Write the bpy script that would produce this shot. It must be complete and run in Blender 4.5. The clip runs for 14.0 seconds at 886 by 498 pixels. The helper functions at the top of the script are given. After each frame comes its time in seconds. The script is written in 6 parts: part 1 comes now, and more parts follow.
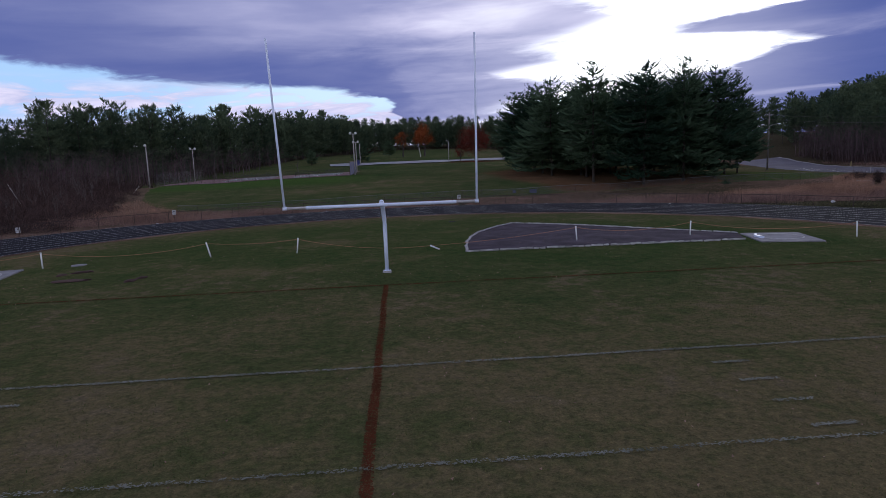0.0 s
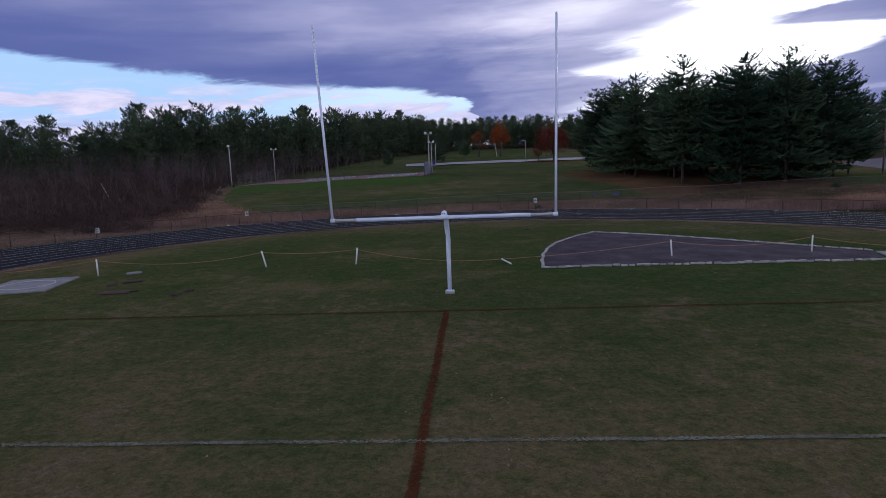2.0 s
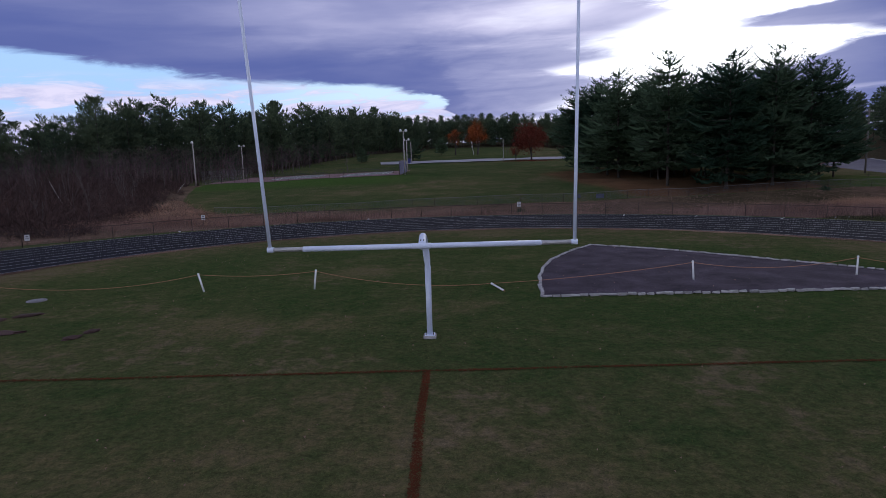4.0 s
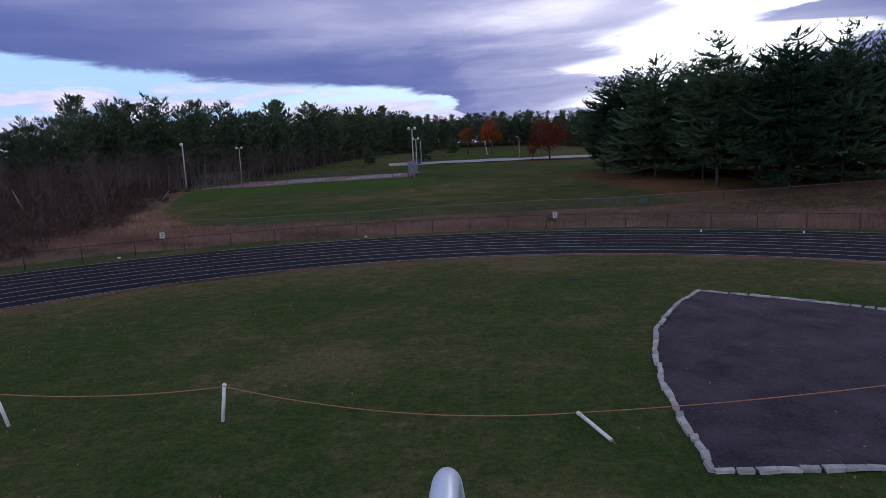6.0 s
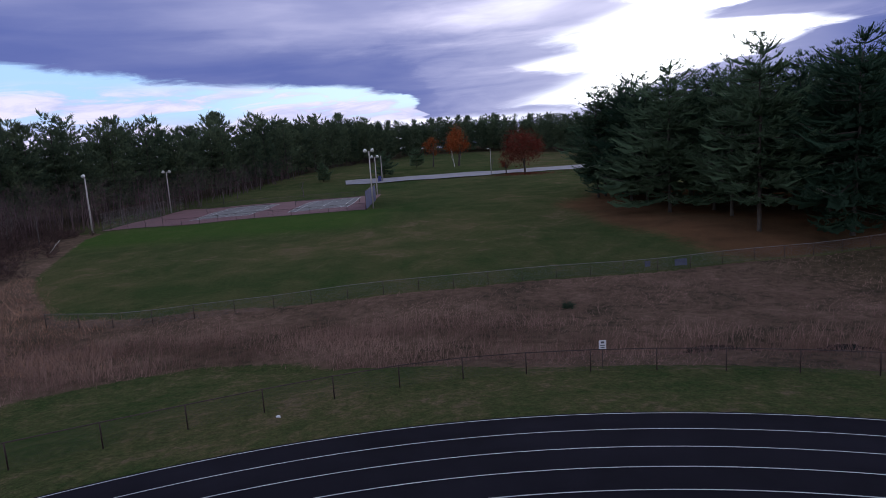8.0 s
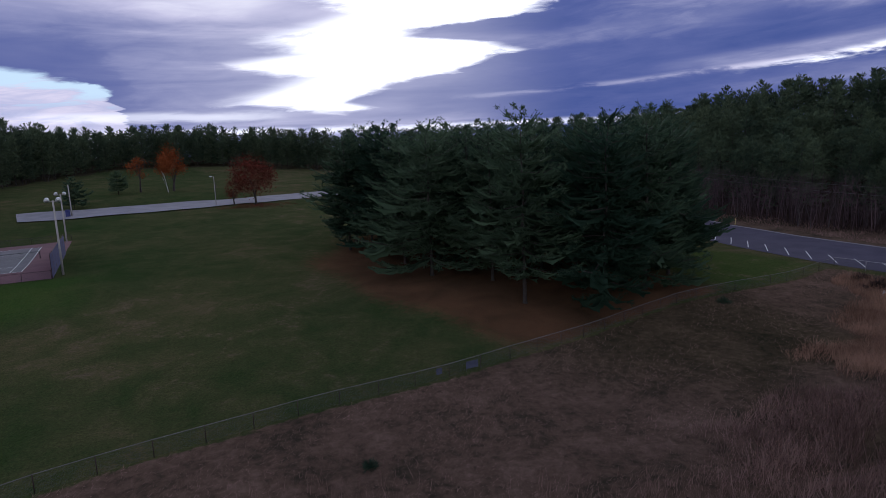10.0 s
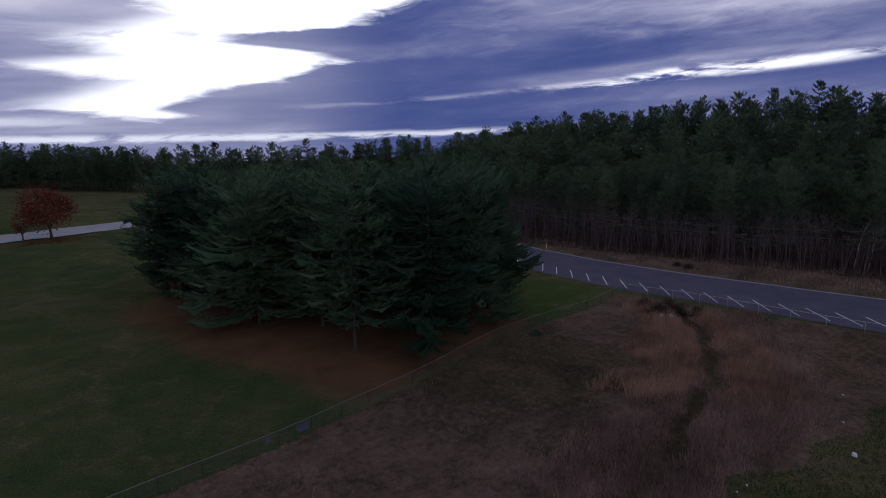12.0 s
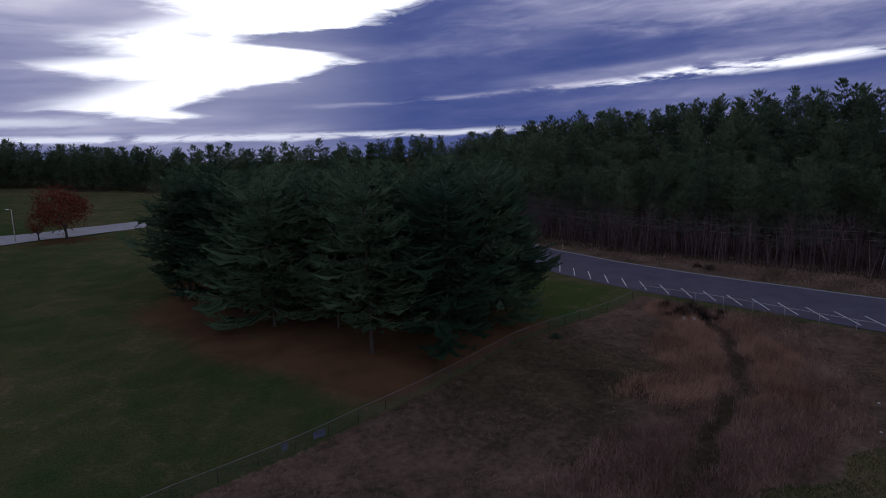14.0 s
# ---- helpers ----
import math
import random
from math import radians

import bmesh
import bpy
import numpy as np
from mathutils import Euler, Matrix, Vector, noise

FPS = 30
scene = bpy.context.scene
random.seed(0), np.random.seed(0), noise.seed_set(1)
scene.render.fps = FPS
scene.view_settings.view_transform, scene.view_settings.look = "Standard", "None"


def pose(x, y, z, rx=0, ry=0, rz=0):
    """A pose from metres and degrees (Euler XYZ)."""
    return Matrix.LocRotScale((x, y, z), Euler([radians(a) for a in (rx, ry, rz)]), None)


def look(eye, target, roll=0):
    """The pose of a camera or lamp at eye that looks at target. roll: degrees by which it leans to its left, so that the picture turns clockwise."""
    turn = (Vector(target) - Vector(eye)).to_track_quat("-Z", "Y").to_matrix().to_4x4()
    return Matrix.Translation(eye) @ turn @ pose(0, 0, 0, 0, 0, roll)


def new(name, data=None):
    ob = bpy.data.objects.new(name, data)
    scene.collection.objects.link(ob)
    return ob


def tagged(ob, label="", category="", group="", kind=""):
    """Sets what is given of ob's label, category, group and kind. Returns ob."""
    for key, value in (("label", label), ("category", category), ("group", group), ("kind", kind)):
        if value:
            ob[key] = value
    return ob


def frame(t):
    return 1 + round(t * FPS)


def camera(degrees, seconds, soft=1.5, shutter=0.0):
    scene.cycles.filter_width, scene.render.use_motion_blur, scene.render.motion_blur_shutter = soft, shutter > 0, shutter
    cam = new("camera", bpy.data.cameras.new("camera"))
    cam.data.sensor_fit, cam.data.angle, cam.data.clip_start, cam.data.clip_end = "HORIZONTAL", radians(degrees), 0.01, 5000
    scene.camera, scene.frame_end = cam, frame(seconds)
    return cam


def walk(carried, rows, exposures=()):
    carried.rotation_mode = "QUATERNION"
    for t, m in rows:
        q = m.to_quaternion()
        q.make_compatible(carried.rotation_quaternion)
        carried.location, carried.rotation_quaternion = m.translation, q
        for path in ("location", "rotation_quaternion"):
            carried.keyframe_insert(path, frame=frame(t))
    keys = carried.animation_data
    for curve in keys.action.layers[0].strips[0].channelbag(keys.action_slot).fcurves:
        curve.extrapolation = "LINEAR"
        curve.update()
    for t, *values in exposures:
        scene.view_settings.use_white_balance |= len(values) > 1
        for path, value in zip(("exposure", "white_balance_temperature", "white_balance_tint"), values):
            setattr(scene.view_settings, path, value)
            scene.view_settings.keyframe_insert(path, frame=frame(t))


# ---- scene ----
cam = camera(73.3, 14.0, soft=0.8)

PATH = [
    (0, (0.662, -22.206, 4.517), (0.8, -20.232, 4.23), -2.1),
    (0.5, (0.66, -22.231, 4.583), (0.791, -20.256, 4.294), -2.2),
    (1, (0.729, -21.598, 4.628), (0.86, -19.623, 4.339), -2.1),
    (1.5, (0.896, -20.507, 4.667), (1.028, -18.533, 4.378), -2.1),
    (1.7, (0.928, -20.043, 4.662), (1.057, -18.068, 4.377), -1.8),
    (1.8, (0.957, -19.712, 4.689), (0.973, -17.733, 4.404), -2.5),
    (1.9, (1.091, -19.321, 4.72), (0.98, -17.343, 4.442), -3.1),
    (2, (1.048, -18.861, 4.71), (0.934, -16.884, 4.43), -2.1),
    (2.2, (1.093, -18.209, 4.713), (0.969, -16.232, 4.437), -1.6),
    (2.5, (1.16, -17.376, 4.815), (1.053, -15.399, 4.531), -0.9),
    (2.7, (1.212, -17.098, 4.813), (1.131, -15.119, 4.531), -2.1),
    (3, (1.113, -16.544, 4.874), (1.047, -14.565, 4.587), -2.2),
    (5.3, (0.287, -7.031, 5.002), (0.282, -5.052, 4.711), -1.6),
    (5.5, (0.229, -5.574, 4.996), (0.208, -3.595, 4.707), -1.8),
    (5.9, (0.173, -2.378, 5.072), (0.109, -0.4, 4.778), -2.2),
    (6, (0.117, -1.48, 5.062), (0.047, 0.498, 4.774), -2.4),
    (6.5, (-0.002, 3.1, 5.224), (-0.086, 5.078, 4.935), -2.5),
    (7, (-0.315, 8.174, 6.192), (-0.446, 10.149, 5.902), -2.9),
    (7.2, (-0.136, 10.31, 6.709), (-0.276, 12.284, 6.421), -3.0),
    (9.3, (-1.471, 29.372, 15.014), (-0.796, 31.223, 14.669), -4.7),
    (9.5, (-1.486, 30.052, 15.411), (-0.735, 31.874, 15.063), -4.5),
    (10, (-1.487, 30.844, 16.68), (-0.563, 32.587, 16.349), -2.1),
    (10.5, (-1.806, 30.024, 18.438), (-0.639, 31.616, 18.117), -0.9),
    (11, (-1.731, 30.171, 19.454), (-0.368, 31.602, 19.147), -1.1),
    (11.5, (-1.773, 30.347, 20.468), (-0.402, 31.766, 20.138), -1.4),
    (12, (-1.031, 29.897, 20.683), (0.339, 31.321, 20.372), -1.7),
    (12.5, (-0.286, 29.716, 20.672), (1.11, 31.113, 20.359), -1.7),
    (13, (0.146, 29.829, 20.633), (1.55, 31.218, 20.318), -1.7),
    (13.5, (0.109, 30.382, 20.574), (1.492, 31.792, 20.26), -1.7),
    (14, (-0.6, 31.363, 20.671), (0.742, 32.813, 20.36), -1.8),
]
EXPOSURE = [(0, -0.06, 6200, 11), (3, -0.05, 6200, 11), (5.5, 0.0, 6200, 11), (7, 0.15, 6200, 11), (9.5, -0.1, 6200, 11), (11, -0.4, 6200, 11), (12.5, -0.55, 6200, 11), (14, -0.55, 6200, 11)]
walk(cam, [(t, look(eye, target, roll)) for t, eye, target, roll in PATH], EXPOSURE)

# ---- world and light ----
SUN_AZ, SUN_EL = 26.0, 14.0
world = bpy.data.worlds.new("world")
scene.world = world
world.use_nodes = True


def nd(tree, kind, **kw):
    n = tree.nodes.new(kind)
    for k, v in kw.items():
        if k == "ins":
            for i, val in v.items():
                n.inputs[i].default_value = val
        elif k == "op":
            n.operation = v
        elif k == "dims":
            n.noise_dimensions = v
        elif k == "blend":
            n.blend_type = v
        elif k == "dtype":
            n.data_type = v
    return n


def mth(tree, op, a, b=None, c=None):
    n = tree.nodes.new("ShaderNodeMath")
    n.operation = op
    for i, v in enumerate((a, b, c)):
        if v is None:
            continue
        if isinstance(v, (int, float)):
            n.inputs[i].default_value = v
        else:
            tree.links.new(v, n.inputs[i])
    return n.outputs[0]


def ramp(tree, val, stops, smooth=False):
    n = tree.nodes.new("ShaderNodeValToRGB")
    cr = n.color_ramp
    if smooth:
        cr.interpolation = "EASE"
    while len(cr.elements) < len(stops):
        cr.elements.new(0.5)
    for e, (p, c) in zip(cr.elements, stops):
        e.position = p
        e.color = (*c, 1) if len(c) == 3 else (c[0], c[0], c[0], 1)
    tree.links.new(val, n.inputs[0])
    return n.outputs[0]


def mixc(tree, fac, a, b, blend="MIX"):
    n = tree.nodes.new("ShaderNodeMix")
    n.data_type = "RGBA"
    n.blend_type = blend
    for sock, v in ((n.inputs[0], fac), (n.inputs[6], a), (n.inputs[7], b)):
        if isinstance(v, (int, float)):
            sock.default_value = v
        elif isinstance(v, tuple):
            sock.default_value = (*v, 1)
        else:
            tree.links.new(v, sock)
    return n.outputs[2]


def noise_of(tree, vec, scale, detail=4, rough=0.55, dist=0.0):
    n = tree.nodes.new("ShaderNodeTexNoise")
    n.inputs["Scale"].default_value = scale
    n.inputs["Detail"].default_value = detail
    n.inputs["Roughness"].default_value = rough
    n.inputs["Distortion"].default_value = dist
    if vec is not None:
        tree.links.new(vec, n.inputs["Vector"])
    return n.outputs[0]


def bump_lin(tree, v, centre, half, soft):
    """1 inside centre +- half, falling to 0 over soft."""
    d = mth(tree, "ABSOLUTE", mth(tree, "SUBTRACT", v, centre))
    n = tree.nodes.new("ShaderNodeMapRange")
    n.interpolation_type = "SMOOTHSTEP"
    n.inputs[1].default_value, n.inputs[2].default_value = half + soft, half
    n.inputs[3].default_value, n.inputs[4].default_value = 0, 1
    tree.links.new(d, n.inputs[0])
    return n.outputs[0]


def step_lin(tree, v, lo, hi):
    n = tree.nodes.new("ShaderNodeMapRange")
    n.interpolation_type = "SMOOTHSTEP"
    n.inputs[1].default_value, n.inputs[2].default_value = lo, hi
    n.inputs[3].default_value, n.inputs[4].default_value = 0, 1
    tree.links.new(v, n.inputs[0])
    return n.outputs[0]


def build_sky():
    """A broken evening overcast: clear sky, slate cloud banks, and a bright gap where the sun stands behind thin cloud."""
    tr = world.node_tree
    tr.nodes.clear()
    out = tr.nodes.new("ShaderNodeOutputWorld")
    bg = tr.nodes.new("ShaderNodeBackground")
    tr.links.new(bg.outputs[0], out.inputs[0])
    sky = tr.nodes.new("ShaderNodeTexSky")
    sky.sky_type = "NISHITA"
    sky.sun_disc = False
    sky.sun_elevation, sky.sun_rotation = radians(SUN_EL), radians(SUN_AZ)
    sky.air_density, sky.dust_density = 1.0, 1.0
    co = tr.nodes.new("ShaderNodeTexCoord")
    sep = tr.nodes.new("ShaderNodeSeparateXYZ")
    tr.links.new(co.outputs["Generated"], sep.inputs[0])
    gx, gy, gz = sep.outputs
    az = mth(tr, "MULTIPLY", mth(tr, "ARCTAN2", gx, gy), 180 / math.pi)
    el = mth(tr, "MULTIPLY", mth(tr, "ARCSINE", gz), 180 / math.pi)
    zz = mth(tr, "ADD", mth(tr, "MAXIMUM", gz, 0.0), 0.07)
    cmb = tr.nodes.new("ShaderNodeCombineXYZ")
    tr.links.new(mth(tr, "DIVIDE", gx, zz), cmb.inputs[0])
    tr.links.new(mth(tr, "DIVIDE", gy, zz), cmb.inputs[1])
    n1 = noise_of(tr, cmb.outputs[0], 0.5, 6, 0.55, 0.5)

    def angle_noise(ka, ke, tilt, scale, detail, rough, dist):
        c = tr.nodes.new("ShaderNodeCombineXYZ")
        tr.links.new(mth(tr, "MULTIPLY", az, ka), c.inputs[0])
        tr.links.new(mth(tr, "SUBTRACT", mth(tr, "MULTIPLY", el, ke), mth(tr, "MULTIPLY", az, tilt)), c.inputs[1])
        return noise_of(tr, c.outputs[0], scale, detail, rough, dist)

    def table(v, lo, hi, rows, top):
        """A smooth curve through (v, value) rows; values run from 0 to top."""
        u = mth(tr, "DIVIDE", mth(tr, "SUBTRACT", v, lo), hi - lo)
        out = ramp(tr, u, [((a - lo) / (hi - lo), (b / top,)) for a, b in rows])
        return mth(tr, "MULTIPLY", out, top)

    big = angle_noise(0.03, 0.13, 0.004, 1.7, 3, 0.5, 0.4)
    streak = angle_noise(0.022, 0.22, 0.006, 1.7, 5, 0.5, 0.5)
    frill = angle_noise(0.08, 0.40, 0.02, 2.4, 6, 0.6, 0.5)
    w = mth(tr, "SUBTRACT", big, 0.5)
    w1 = mth(tr, "SUBTRACT", streak, 0.5)
    w2 = mth(tr, "SUBTRACT", frill, 0.5)
    azw = mth(tr, "ADD", az, mth(tr, "ADD", mth(tr, "MULTIPLY", w1, 6), mth(tr, "MULTIPLY", w2, 7)))
    elw = mth(tr, "ADD", el, mth(tr, "ADD", mth(tr, "MULTIPLY", w1, 0.8), mth(tr, "MULTIPLY", w2, 1.2)))
    right = step_lin(tr, az, 22, 40)
    left = mth(tr, "SUBTRACT", 1.0, right)
    # tone of the cloud: slate banks, paler towards the gap and high up
    low_edge = table(mth(tr, "ADD", az, mth(tr, "MULTIPLY", w2, 5)), -45, 5, [(-45, 10.0), (-31, 9.0), (-20, 7.8), (-10, 7.25), (-5, 6.85), (-2, 6.2), (-0.4, 5.2), (0.6, 4.2), (2.5, 0.0)], 12.0)
    above = mth(tr, "SUBTRACT", elw, low_edge)
    tone = mth(tr, "ADD", 0.30, mth(tr, "ADD", mth(tr, "MULTIPLY", w1, 0.36), mth(tr, "MULTIPLY", w, 0.36)))
    tone = mth(tr, "ADD", tone, mth(tr, "MULTIPLY", w2, mth(tr, "ADD", 0.08, mth(tr, "MULTIPLY", right, 0.30))))
    roll = mth(tr, "SUBTRACT", noise_of(tr, cmb.outputs[0], 1.1, 7, 0.62, 0.9), 0.5)
    tone = mth(tr, "ADD", tone, mth(tr, "MULTIPLY", roll, mth(tr, "ADD", 0.05, mth(tr, "MULTIPLY", right, 0.24))))
    pale_l = mth(tr, "MULTIPLY", step_lin(tr, azw, -6, 15), left)
    tone = mth(tr, "ADD", tone, mth(tr, "MULTIPLY", pale_l, mth(tr, "ADD", 0.27, mth(tr, "MULTIPLY", w1, 0.9))))
    crown = mth(tr, "MULTIPLY", step_lin(tr, elw, 8.6, 12.5), bump_lin(tr, az, 2, 10, 20))
    tone = mth(tr, "ADD", tone, mth(tr, "MULTIPLY", crown, 0.26))
    tone = mth(tr, "SUBTRACT", tone, mth(tr, "MULTIPLY", mth(tr, "MULTIPLY", bump_lin(tr, above, 1.2, 1.0, 2.6), step_lin(tr, az, 9, -4)), 0.07))
    shelf = mth(tr, "MULTIPLY", step_lin(tr, elw, 9.2, 11.2), step_lin(tr, azw, 38, 54))
    rose = mth(tr, "MULTIPLY", bump_lin(tr, elw, 9.6, 0.2, 0.9), bump_lin(tr, azw, 44, 6, 9))
    dark_r = mth(tr, "MULTIPLY", right, mth(tr, "ADD", -0.19, mth(tr, "ADD", mth(tr, "MULTIPLY", shelf, 0.37), mth(tr, "MULTIPLY", rose, 0.18))))
    far_r = mth(tr, "MULTIPLY", step_lin(tr, azw, 54, 72), step_lin(tr, elw, 6.9, 8.6))
    under = mth(tr, "MULTIPLY", step_lin(tr, azw, 44, 64), step_lin(tr, elw, 6.4, 4.6))
    tone = mth(tr, "ADD", tone, mth(tr, "ADD", dark_r, mth(tr, "ADD", mth(tr, "MULTIPLY", far_r, 0.25), mth(tr, "MULTIPLY", under, 0.24))))
    # light seams between the banks
    seam_el = table(az, 20, 90, [(20, 4.1), (31, 4.7), (45, 5.3), (60, 6.1), (66, 6.5), (90, 6.5)], 12.0)
    off = mth(tr, "SUBTRACT", mth(tr, "ADD", el, mth(tr, "MULTIPLY", w2, 0.5)), seam_el)
    seam = mth(tr, "MULTIPLY", bump_lin(tr, off, 0.08, 0.02, 0.42), mth(tr, "MULTIPLY", step_lin(tr, az, 27, 34), step_lin(tr, az, 82, 74)))
    blush = mth(tr, "MULTIPLY", bump_lin(tr, off, 0.7, 0.3, 0.8), mth(tr, "MULTIPLY", step_lin(tr, az, 44, 56), step_lin(tr, az, 90, 78)))
    tone = mth(tr, "ADD", tone, mth(tr, "ADD", mth(tr, "MULTIPLY", mth(tr, "MULTIPLY", seam, step_lin(tr, frill, 0.36, 0.6)), 0.34), mth(tr, "MULTIPLY", blush, 0.36)))
    cloud = ramp(tr, tone, [(0.0, (0.08, 0.118, 0.35)), (0.20, (0.125, 0.158, 0.40)), (0.34, (0.19, 0.218, 0.455)), (0.52, (0.34, 0.355, 0.59)), (0.74, (0.66, 0.64, 0.86)), (0.95, (1.05, 1.03, 1.16))])
    # clear strip low on the left: blue under the cloud's edge, rosy haze in streaks and near the ground
    low = mth(tr, "MULTIPLY", step_lin(tr, above, 0.30, -0.35), step_lin(tr, az, 2.6, 0.6))
    blue = mixc(tr, step_lin(tr, az, -26, -6), (0.46, 0.69, 1.02), (0.70, 0.90, 1.10))
    haze = mth(tr, "ADD", step_lin(tr, el, 5.6, 3.6), mth(tr, "MULTIPLY", step_lin(tr, mth(tr, "ADD", streak, mth(tr, "MULTIPLY", w2, 0.6)), 0.46, 0.58), step_lin(tr, el, 8.2, 6.4)))
    clear = mixc(tr, mth(tr, "MINIMUM", haze, 1.0), blue, ramp(tr, frill, [(0.35, (0.50, 0.53, 0.80)), (0.62, (0.84, 0.79, 0.98))]))
    cloud = mixc(tr, low, cloud, clear)
    # bright gap before the hidden sun: a slanting opening, ragged on either side
    lt = table(elw, 2, 15, [(2, 30), (3.3, 22), (3.8, 14.5), (4.4, 9.0), (5.2, 10.5), (6.8, 15.0), (7.9, 9.5), (8.8, 14.0), (10.2, 12.0), (11.2, 16.0), (12.4, 20.5), (13.2, 16.5), (15, 17)], 60.0)
    rt = table(mth(tr, "ADD", el, mth(tr, "MULTIPLY", w2, 0.9)), 2, 15, [(2, 20), (3.4, 20.5), (4.0, 22.0), (4.55, 19.3), (5.3, 21.6), (6.35, 25.0), (7.6, 31.5), (8.8, 35.0), (9.5, 33.0), (10.2, 25.5), (10.8, 26.5), (11.8, 36.0), (12.6, 38.5), (15, 46)], 60.0)
    rag = mth(tr, "MULTIPLY", w2, 5.0)
    gap_l = step_lin(tr, mth(tr, "ADD", mth(tr, "SUBTRACT", az, lt), mth(tr, "ADD", rag, mth(tr, "MULTIPLY", w1, 8))), -2.5, 6.0)
    gap_r = step_lin(tr, mth(tr, "ADD", mth(tr, "SUBTRACT", rt, az), rag), -1.2, 2.6)
    gap = mth(tr, "MULTIPLY", mth(tr, "MULTIPLY", gap_l, gap_r), mth(tr, "MULTIPLY", step_lin(tr, elw, 3.2, 4.0), step_lin(tr, el, 30, 16)))
    wisp = mth(tr, "MULTIPLY", bump_lin(tr, elw, 10.6, 0.1, 0.8), step_lin(tr, frill, 0.45, 0.6))
    gap = mth(tr, "MULTIPLY", gap, mth(tr, "SUBTRACT", 1.0, mth(tr, "MULTIPLY", wisp, 0.55)))
    halo = mth(tr, "MULTIPLY", bump_lin(tr, azw, 20, 8, 13), bump_lin(tr, elw, 9, 4, 7))
    cloud = mixc(tr, mth(tr, "MULTIPLY", halo, 0.22), cloud, (0.80, 0.79, 0.95))
    horizon = mth(tr, "MULTIPLY", bump_lin(tr, azw, 24, 22, 12), mth(tr, "MULTIPLY", bump_lin(tr, mth(tr, "ADD", el, mth(tr, "MULTIPLY", w2, 0.9)), 2.15, 0.06, 0.42), step_lin(tr, frill, 0.34, 0.56)))
    glow = mth(tr, "MULTIPLY", bump_lin(tr, mth(tr, "ADD", el, mth(tr, "MULTIPLY", w2, 0.8)), 3.5, 0.1, 0.5), bump_lin(tr, azw, 4, 5, 8))
    flare = mth(tr, "MULTIPLY", bump_lin(tr, mth(tr, "ADD", azw, mth(tr, "MULTIPLY", off, -8)), 68, 5, 8), bump_lin(tr, mth(tr, "ADD", off, mth(tr, "MULTIPLY", w1, 0.9)), 0.05, 0.10, 0.62))
    flare = mth(tr, "MULTIPLY", flare, step_lin(tr, mth(tr, "ADD", frill, mth(tr, "MULTIPLY", roll, 0.8)), 0.34, 0.60))
    g = mth(tr, "MAXIMUM", gap, mth(tr, "MAXIMUM", mth(tr, "MULTIPLY", horizon, 0.45), mth(tr, "MAXIMUM", mth(tr, "MULTIPLY", glow, 0.30), mth(tr, "MULTIPLY", flare, 0.8))))
    cloud = mixc(tr, g, cloud, (2.0, 2.0, 2.06))
    # the sky behind the view: paler, thinner overcast
    rear = step_lin(tr, mth(tr, "ABSOLUTE", mth(tr, "SUBTRACT", az, 20)), 75, 115)
    cloud = mixc(tr, rear, cloud, ramp(tr, n1, [(0.3, (0.7, 0.74, 0.95)), (0.7, (1.15, 1.18, 1.35))]))
    # overhead and behind: the same overcast, broken by clear sky
    up = step_lin(tr, el, 18, 40)
    cover = step_lin(tr, n1, 0.35, 0.6)
    dome = mixc(tr, cover, sky.outputs[0], (5.0, 5.3, 7.0))
    sc = tr.nodes.new("ShaderNodeVectorMath")
    sc.operation = "SCALE"
    sc.inputs[3].default_value = 0.10
    tr.links.new(dome, sc.inputs[0])
    final = mixc(tr, up, cloud, sc.outputs[0])
    tr.links.new(final, bg.inputs[0])
    bg.inputs[1].default_value = 1.0


build_sky()
sun_data = bpy.data.lights.new("sun", "SUN")
sun_data.energy, sun_data.angle, sun_data.color = 0.5, radians(20), (1.0, 0.95, 0.9)
sun = new("sun", sun_data)
sun.matrix_world = look((0, 0, 60), (-math.sin(radians(SUN_AZ)) * 100, -math.cos(radians(SUN_AZ)) * 100, 60 - 100 * math.tan(radians(SUN_EL))))

# ---- plan ----
TC = (1.8, 2.7)          # centre of the track's curve
R_IN, LANE = 27.2, 1.30  # inner radius, lane width
FENCE_X = [-31, -24, -18.8, -9, 0, 8, 21, 28, 39, 50, 59.5, 76.6]
FENCE_Y = [65.6, 64.0, 65.2, 68.2, 69.2, 69.8, 70.2, 70.7, 72.3, 74.0, 73.5, 72.8]
GX = [-130, -60, -10, 30, 69, 76.5, 96, 116, 190]
GY = [-80, 45, 60, 72, 90, 120, 155, 190, 225, 280, 420]
GZ = [
    [-1, -1, -1, -1, -1.2, 0.4, 0.5, 0.9, 16],
    [-1, -1.4, -1.5, -1.4, -1.2, 0.4, 0.5, 0.9, 18],
    [-1, -1.4, -1.6, -1.5, -1.2, 0.4, 0.5, 0.9, 18.5],
    [0, -1, -1.1, -0.9, -0.4, 0.25, 0.4, 0.9, 20.5],
    [1, 0, 0.1, 1.0, 0.4, 0.2, 0.3, 0.9, 22],
    [3, 1.3, 2.4, 2.2, 1.5, 0.4, 0.4, 1.0, 21],
    [4, 1.8, 2.7, 3.2, 2.6, 1.2, 1.0, 2.5, 20],
    [7, 4, 4.8, 4.7, 3.9, 3.8, 3.8, 4.5, 16],
    [10, 6.5, 7.6, 7.3, 5.9, 5.5, 5.5, 6.5, 12],
    [13, 10, 9.5, 9, 8, 8, 9, 9.5, 12],
    [19, 18, 18, 18, 18, 18, 18, 18, 18],
]


